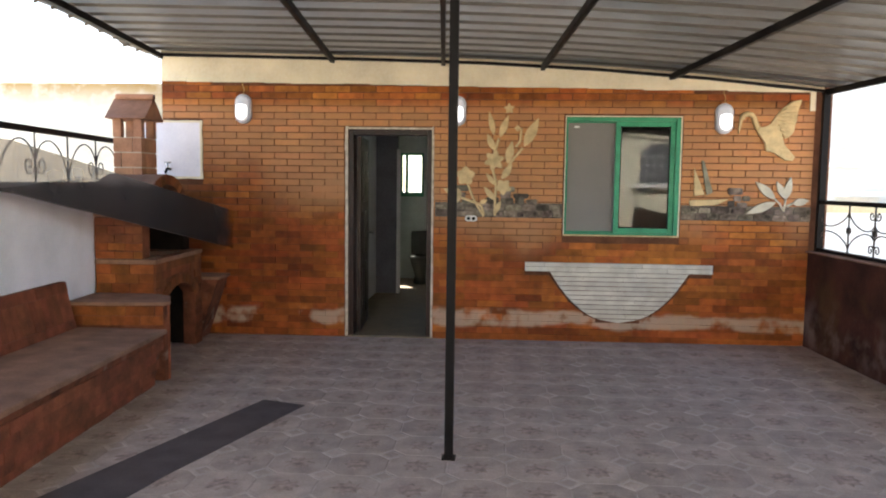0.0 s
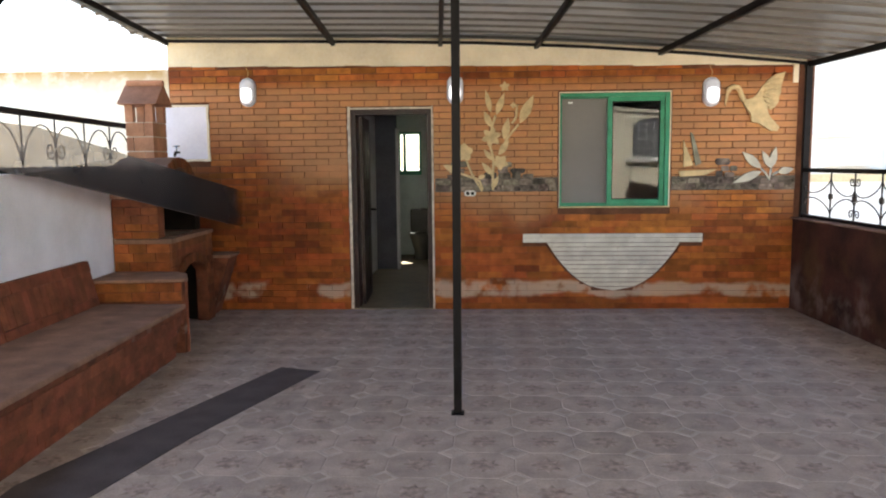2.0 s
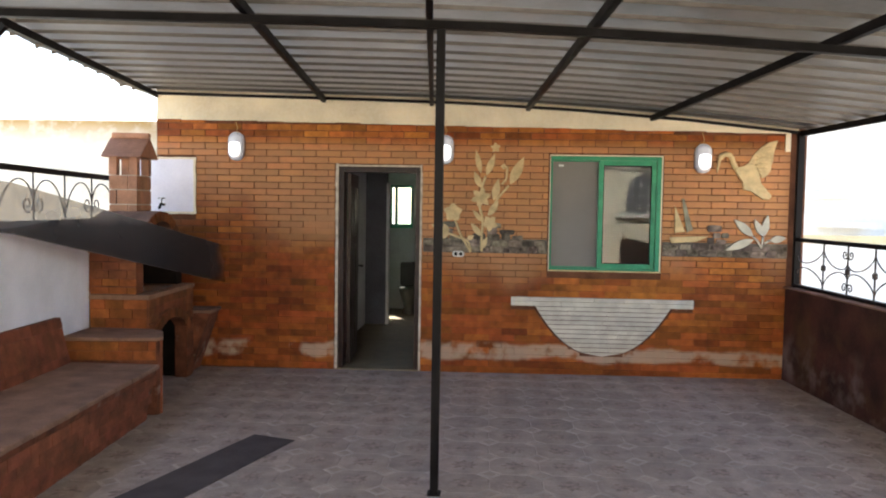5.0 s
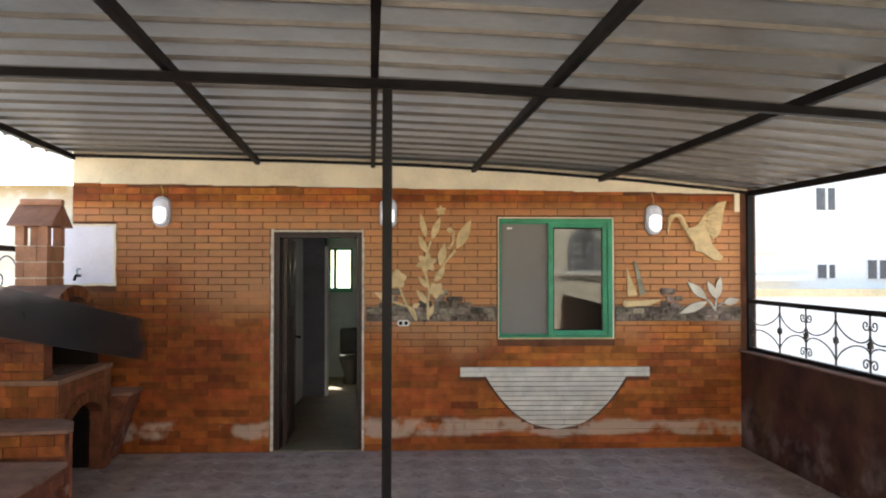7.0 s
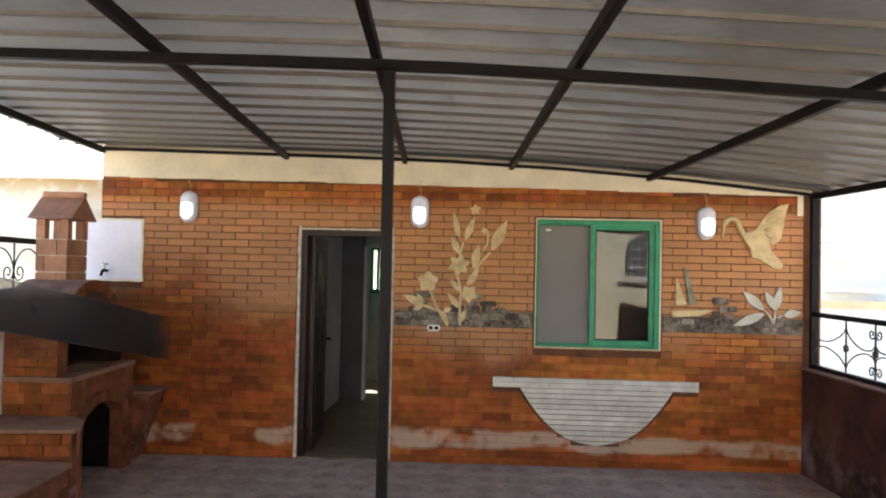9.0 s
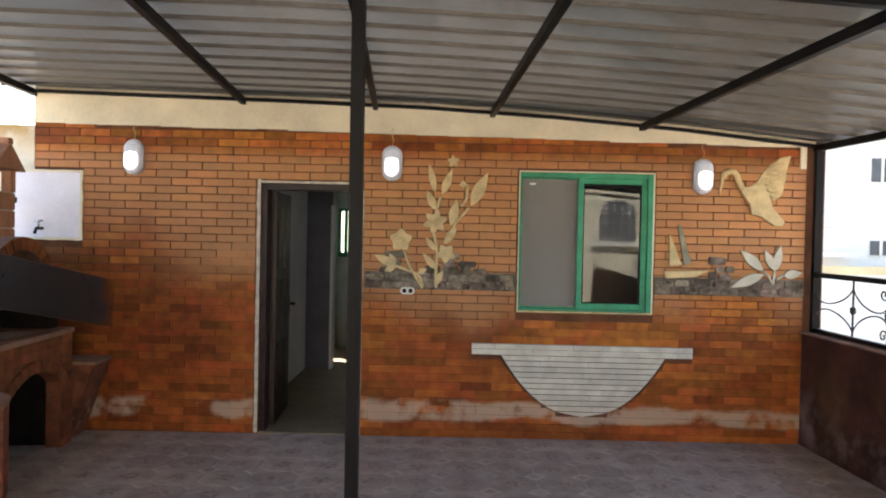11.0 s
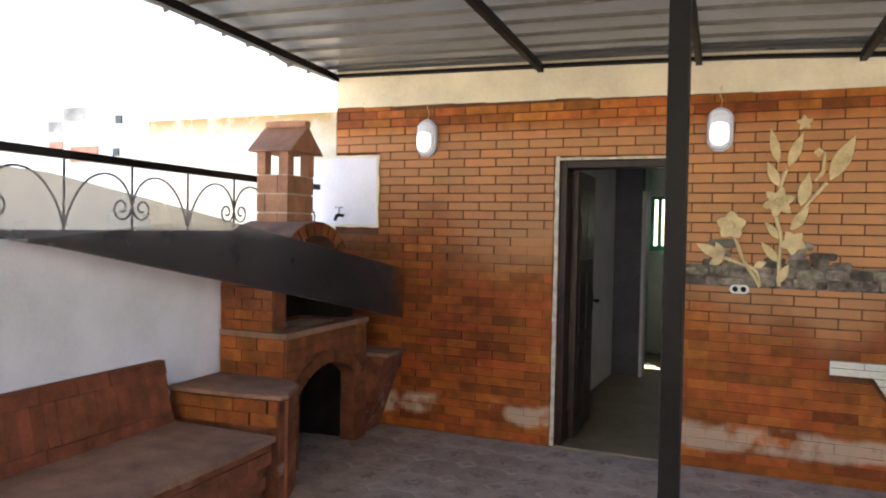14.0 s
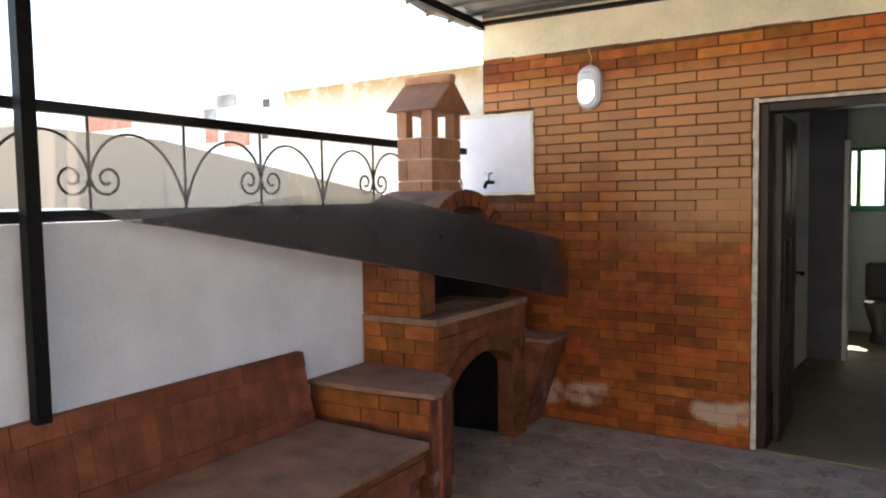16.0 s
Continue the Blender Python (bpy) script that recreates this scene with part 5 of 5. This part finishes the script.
    va.inputs[1].default_value = (-2.1, WALL_Y, 0.9)
    nt.links.new(geo.outputs["Position"], va.inputs[0])
    sm = nt.nodes.new("ShaderNodeMapRange")
    sm.interpolation_type = "SMOOTHSTEP"
    sm.inputs[1].default_value, sm.inputs[2].default_value, sm.inputs[4].default_value = 1.6, 0.3, 0.62
    ad = nt.nodes.new("ShaderNodeMath")
    ad.operation = "MULTIPLY_ADD"
    ad.inputs[1].default_value = 0.9
    nt.links.new(n1.outputs["Fac"], ad.inputs[0])
    sb = nt.nodes.new("ShaderNodeMath")
    sb.operation = "SUBTRACT"
    sb.inputs[1].default_value = 0.45
    nt.links.new(va.outputs["Value"], sb.inputs[0])
    nt.links.new(sb.outputs[0], ad.inputs[2])
    nt.links.new(ad.outputs[0], sm.inputs[0])
    washed = nt.nodes.new("ShaderNodeMix")
    washed.data_type, washed.blend_type = "RGBA", "MULTIPLY"
    washed.inputs[7].default_value = (0.50, 0.38, 0.40, 1)
    nt.links.new(w2.outputs[0], washed.inputs[0])
    nt.links.new(src, washed.inputs[6])
    # varnish kept on the lower courses, bleached and dusty above it
    edge = nt.nodes.new("ShaderNodeMath")
    edge.operation = "MULTIPLY_ADD"
    edge.inputs[1].default_value = 1.1
    nt.links.new(n2.outputs["Fac"], edge.inputs[0])
    side = nt.nodes.new("ShaderNodeMapRange")
    side.inputs[1].default_value, side.inputs[2].default_value, side.inputs[3].default_value, side.inputs[4].default_value = -0.9, 0.5, -0.30, 0.05
    nt.links.new(sep.outputs["X"], side.inputs[0])
    up = nt.nodes.new("ShaderNodeMath")
    up.operation = "ADD"
    nt.links.new(sep.outputs["Z"], up.inputs[0])
    nt.links.new(side.outputs[0], up.inputs[1])
    nt.links.new(up.outputs[0], edge.inputs[2])
    worn = nt.nodes.new("ShaderNodeMapRange")
    worn.interpolation_type = "SMOOTHSTEP"
    worn.inputs[1].default_value, worn.inputs[2].default_value, worn.inputs[4].default_value = 1.55, 2.05, 0.58
    nt.links.new(edge.outputs[0], worn.inputs[0])
    crown = nt.nodes.new("ShaderNodeMapRange")
    crown.interpolation_type = "SMOOTHSTEP"
    crown.inputs[1].default_value, crown.inputs[2].default_value = 2.46, 2.28
    nt.links.new(sep.outputs["Z"], crown.inputs[0])
    bleach = nt.nodes.new("ShaderNodeMath")
    bleach.operation = "MULTIPLY"
    nt.links.new(worn.outputs[0], bleach.inputs[0])
    nt.links.new(crown.outputs[0], bleach.inputs[1])
    deep = nt.nodes.new("ShaderNodeMix")
    deep.data_type, deep.blend_type = "RGBA", "MULTIPLY"
    deep.inputs[0].default_value = 1.0
    deep.inputs[7].default_value = (0.88, 0.76, 0.58, 1)
    nt.links.new(washed.outputs[2], deep.inputs[6])
    kept = nt.nodes.new("ShaderNodeMapRange")
    kept.inputs[1].default_value, kept.inputs[2].default_value = 1.65, 0.95
    nt.links.new(edge.outputs[0], kept.inputs[0])
    varnish = nt.nodes.new("ShaderNodeMix")
    varnish.data_type, varnish.blend_type = "RGBA", "MULTIPLY"
    varnish.inputs[7].default_value = (0.82, 0.70, 0.64, 1)
    nt.links.new(kept.outputs[0], varnish.inputs[0])
    nt.links.new(deep.outputs[2], varnish.inputs[6])
    dusty = nt.nodes.new("ShaderNodeMix")
    dusty.data_type = "RGBA"
    dusty.inputs[7].default_value = (0.62, 0.34, 0.175, 1)
    nt.links.new(bleach.outputs[0], dusty.inputs[0])
    nt.links.new(varnish.outputs[2], dusty.inputs[6])
    smoke_shade = nt.nodes.new("ShaderNodeMix")
    smoke_shade.data_type, smoke_shade.blend_type = "RGBA", "MULTIPLY"
    smoke_shade.inputs[7].default_value = (0.40, 0.28, 0.22, 1)
    nt.links.new(sm.outputs[0], smoke_shade.inputs[0])
    nt.links.new(dusty.outputs[2], smoke_shade.inputs[6])
    nt.links.new(smoke_shade.outputs[2], mixw.inputs[6])
    return m
BRICKPART, BRICKSTUFF = brick_mat("facing_brick", False), brick_mat("facing_brick_joined", True)
CO, BL, JT = 0.0675, 0.262, 0.0062
def bowl_half(z):
    return 0.70 * (1 - (0.73 - z) / 0.535) ** 0.44 if 0.205 < z < 0.73 else 0
def free_spans(z0, z1):
    zc = (z0 + z1) / 2
    gaps = []
    if z0 < DT + 0.03:
        gaps.append((D0 - 0.036, D1 + 0.023))
    if z1 > WB - 0.03 and z0 < WT + 0.02:
        gaps.append((W0 - 0.018, W1 + 0.023))
    if z1 > 0.712 and z0 < 0.806:
        gaps.append((1.113, 2.975))
    elif bowl_half(zc):
        h = bowl_half(zc)
        gaps.append((2.055 - h, 2.055 + h))
    if z1 > 1.605 and z0 < 2.20:
        gaps.append((-2.98, -2.218))
    a, out = -2.638, []
    for g0, g1 in sorted(gaps):
        if g0 > a:
            out.append((a, g0))
        a = max(a, g1)
    out.append((a, 3.895))
    return out
def unit_brick():
    """A facing brick one unit long with worn arrises."""
    bm = bmesh.new()
    box(bm, 0, 1, 0, 0.024, 0, CO - JT)
    for v in bm.verts:
        if v.co.y < 0.01:
            v.co.x += 0.006 if v.co.x < 0.5 else -0.006
            v.co.z += 0.002 if v.co.z < 0.03 else -0.002
    me = bpy.data.meshes.new("brick")
    bmesh.ops.recalc_face_normals(bm, faces=bm.faces[:])
    bm.to_mesh(me)
    bm.free()
    me.materials.append(BRICKPART)
    return me
brick_mesh = unit_brick()
rng = random.Random(77)
rest_v, rest_f = [], []
count = 0
row, z = 0, lift(0.5) + 0.0
while z < 2.66:
    for a, b in free_spans(z, z + CO):
        x = -2.64 + (BL / 2 if row % 2 else 0)
        x += math.floor((a - x) / BL) * BL
        while x < b:
            x0, x1 = max(x, a), min(x + BL, b)
            x += BL
            top = 2.60 - 0.014 * ((x0 + x1) / 2 + 2.64)
            if x1 - x0 < 0.03 or z + CO - JT > top + 0.03:
                continue
            low = z + 0.18 * math.sin(x0 * 2.3) < (1.45 if x1 < -0.6 else 1.05)
            jt = 0.0012 if low and rng.random() < 0.8 else (0.003 if z < 0.9 else JT)
            L = x1 - x0 - jt
            y0 = WALL_Y - rng.uniform(0, 0.003)
            if count < 300 and ((1.2 < z < 2.3 and -0.2 < x0 < 4.0) or (1.6 < z < 2.2 and -2.3 < x0 < -0.7)):
                o = new("brick", brick_mesh)
                o.parent = wall_back
                o.matrix_basis = Matrix.Translation((x0, y0, z)) @ Matrix.Diagonal((L, 1, 1, 1))
                count += 1
            else:
                i = len(rest_v)
                e, zz = 0.0003 if low else 0.0015, z
                h = CO - jt
                if z < 0.05:
                    zz = max(z, lift(x0))
                rest_v += [(x0 + e, y0, zz + e), (x0 + L - e, y0, zz + e), (x0 + L - e, y0, z + h - e), (x0 + e, y0, z + h - e),
                           (x0, y0 + 0.024, zz), (x0 + L, y0 + 0.024, zz), (x0 + L, y0 + 0.024, z + h), (x0, y0 + 0.024, z + h)]
                rest_f += [(i, i + 1, i + 2, i + 3), (i, i + 4, i + 5, i + 1), (i + 1, i + 5, i + 6, i + 2), (i + 2, i + 6, i + 7, i + 3), (i + 3, i + 7, i + 4, i)]
    z += CO
    row += 1
me = bpy.data.meshes.new("bricks")
me.from_pydata(rest_v, [], rest_f)
me.materials.append(BRICKSTUFF)
ob = tagged(new("bricks", me), kind="stuff")
ob.parent = wall_back

# floor tiles: octagon-patterned cement tiles, a raised flower in each and a small pale lozenge at the corners
TS = 0.335
LOZ = mat("pale_lozenge", (0.485, 0.418, 0.388), 0.6, var=0.12, scale=9, fine=80, bump=0.12, rand=0.08)
ROSE = mat("worn_red_rosette", (0.385, 0.308, 0.278), 0.75, var=0.22, scale=26, fine=90, bump=0.15)
def tile_mesh():
    bm = bmesh.new()
    s, c = TS / 2 - 0.003, 0.082
    octo = [(-s + c, -s), (s - c, -s), (s, -s + c), (s, s - c), (s - c, s), (-s + c, s), (-s, s - c), (-s, -s + c)]
    def ringed(outline, z0, z1, inset, slot=0):
        lo = [bm.verts.new((x, y, z0)) for x, y in outline]
        hi = [bm.verts.new((x * (1 - inset), y * (1 - inset), z1)) for x, y in outline]
        n = len(outline)
        for i in range(n):
            bm.faces.new((lo[i], lo[(i + 1) % n], hi[(i + 1) % n], hi[i])).material_index = slot
        bm.faces.new(hi).material_index = slot
    ringed(octo, -0.003, 0.0, 0.018)
    n = 16
    rose = [((0.085 + 0.02 * math.cos(8 * 2 * math.pi * k / n)) * math.cos(2 * math.pi * k / n), (0.085 + 0.02 * math.cos(8 * 2 * math.pi * k / n)) * math.sin(2 * math.pi * k / n)) for k in range(n)]
    ringed(rose, -0.001, 0.0018, 0.25, 1)
    me = bpy.data.meshes.new("tile")
    bmesh.ops.recalc_face_normals(bm, faces=bm.faces[:])
    bm.to_mesh(me)
    bm.free()
    me.materials.append(FLOORTILE)
    me.materials.append(ROSE)
    return me
def loz_mesh():
    bm = bmesh.new()
    for r, z0, z1, slot in ((0.084, -0.003, 0.0, 0), (0.05, 0.0, 0.0015, 1)):
        lo = [bm.verts.new((r * math.cos(a), r * math.sin(a), z0)) for a in [math.pi / 2 * k for k in range(4)]]
        hi = [bm.verts.new((r * 0.88 * math.cos(a), r * 0.88 * math.sin(a), z1)) for a in [math.pi / 2 * k for k in range(4)]]
        for i in range(4):
            bm.faces.new((lo[i], lo[(i + 1) % 4], hi[(i + 1) % 4], hi[i])).material_index = slot
        bm.faces.new(hi).material_index = slot
    me = bpy.data.meshes.new("lozenge")
    bmesh.ops.recalc_face_normals(bm, faces=bm.faces[:])
    bm.to_mesh(me)
    bm.free()
    me.materials.append(LOZ)
    me.materials.append(FLOORTILE)
    return me
tmesh, lmesh = tile_mesh(), loz_mesh()
tilt = Matrix.Rotation(-math.atan(0.005), 4, "Y")
def joined(name, mesh, places, material):
    V, F, S = [], [], []
    for m in places:
        k = len(V)
        S += [p.material_index for p in mesh.polygons]
        V += [tuple(m @ v.co) for v in mesh.vertices]
        F += [tuple(i + k for i in p.vertices) for p in mesh.polygons]
    me = bpy.data.meshes.new(name)
    me.from_pydata(V, [], F)
    for q in material:
        me.materials.append(q)
    me.polygons.foreach_set("material_index", S)
    o = tagged(new(name, me), kind="stuff")
    o.parent = floor
tiles_far, loz_far, nt_, nl_ = [], [], 0, 0
for i in range(-9, 17):
    for j in range(0, 31):
        for dx, dy, mesh in ((0, 0, tmesh), (TS / 2, TS / 2, lmesh)):
            x, y = i * TS + dx + 0.05, 7.63 - j * TS + dy
            if not (left_x(y) + 0.5 < x + (0.2 if y > 6 else 0) and x < right_x(y) - 0.02) or y > 7.72 or (x < bench_front(y) - 0.1 and y < 6.2):
                continue
            m = Matrix.Translation((x, y, lift(x))) @ tilt
            if 2.6 < y < 5.4 and -1.2 < x < 3.4:
                o = new("tile" if mesh is tmesh else "lozenge", mesh)
                o.parent = floor
                o.matrix_basis = m
            else:
                (tiles_far if mesh is tmesh else loz_far).append(m)
FT2 = mat("floor_tile_joined", (0.428, 0.357, 0.328), 0.75, var=0.12, scale=7, fine=80, bump=0.12, rand=0.10, island=True)
LZ2 = mat("pale_lozenge_joined", (0.485, 0.418, 0.388), 0.6, var=0.12, scale=9, fine=80, bump=0.12, rand=0.08, island=True)
joined("tiles", tmesh, tiles_far, (FT2, ROSE))
joined("lozenges", lmesh, loz_far, (LZ2, FT2))

# salt bloom on the maroon parapet
def bloom(m, colour, z_mid, reach, lo, hi, amount, scale):
    nt = m.node_tree
    b = nt.nodes["Principled BSDF"]
    src = b.inputs["Base Color"].links[0].from_socket
    geo = nt.nodes.new("ShaderNodeNewGeometry")
    sep = nt.nodes.new("ShaderNodeSeparateXYZ")
    n1 = nt.nodes.new("ShaderNodeTexNoise")
    n1.inputs["Scale"].default_value, n1.inputs["Detail"].default_value = scale, 6
    nt.links.new(geo.outputs["Position"], sep.inputs[0])
    nt.links.new(geo.outputs["Position"], n1.inputs["Vector"])
    d = nt.nodes.new("ShaderNodeMath")
    d.operation = "SUBTRACT"
    d.inputs[1].default_value = z_mid
    nt.links.new(sep.outputs["Z"], d.inputs[0])
    a = nt.nodes.new("ShaderNodeMath")
    a.operation = "ABSOLUTE"
    nt.links.new(d.outputs[0], a.inputs[0])
    band = nt.nodes.new("ShaderNodeMapRange")
    band.inputs[1].default_value, band.inputs[2].default_value = reach, 0.0
    nt.links.new(a.outputs[0], band.inputs[0])
    th = nt.nodes.new("ShaderNodeMapRange")
    th.inputs[1].default_value, th.inputs[2].default_value, th.inputs[4].default_value = lo, hi, amount
    nt.links.new(n1.outputs["Fac"], th.inputs[0])
    mu = nt.nodes.new("ShaderNodeMath")
    mu.operation = "MULTIPLY"
    nt.links.new(band.outputs[0], mu.inputs[0])
    nt.links.new(th.outputs[0], mu.inputs[1])
    mw = nt.nodes.new("ShaderNodeMix")
    mw.data_type = "RGBA"
    mw.inputs[7].default_value = (*colour, 1)
    nt.links.new(mu.outputs[0], mw.inputs[0])
    nt.links.new(src, mw.inputs[6])
    nt.links.new(mw.outputs[2], b.inputs["Base Color"])
bloom(REDPLASTER, (0.14, 0.075, 0.03), 0.45, 0.6, 0.48, 0.62, 0.6, 2.1)
bloom(REDPLASTER, (0.34, 0.26, 0.24), 0.22, 0.36, 0.47, 0.64, 0.6, 3.4)
bloom(OLDPLASTER, (0.42, 0.24, 0.045), 2.60, 0.30, 0.28, 0.50, 1.0, 6.0)
bloom(WORN, (0.40, 0.33, 0.28), 0.2, 0.3, 0.6, 0.7, 0.5, 7.0)
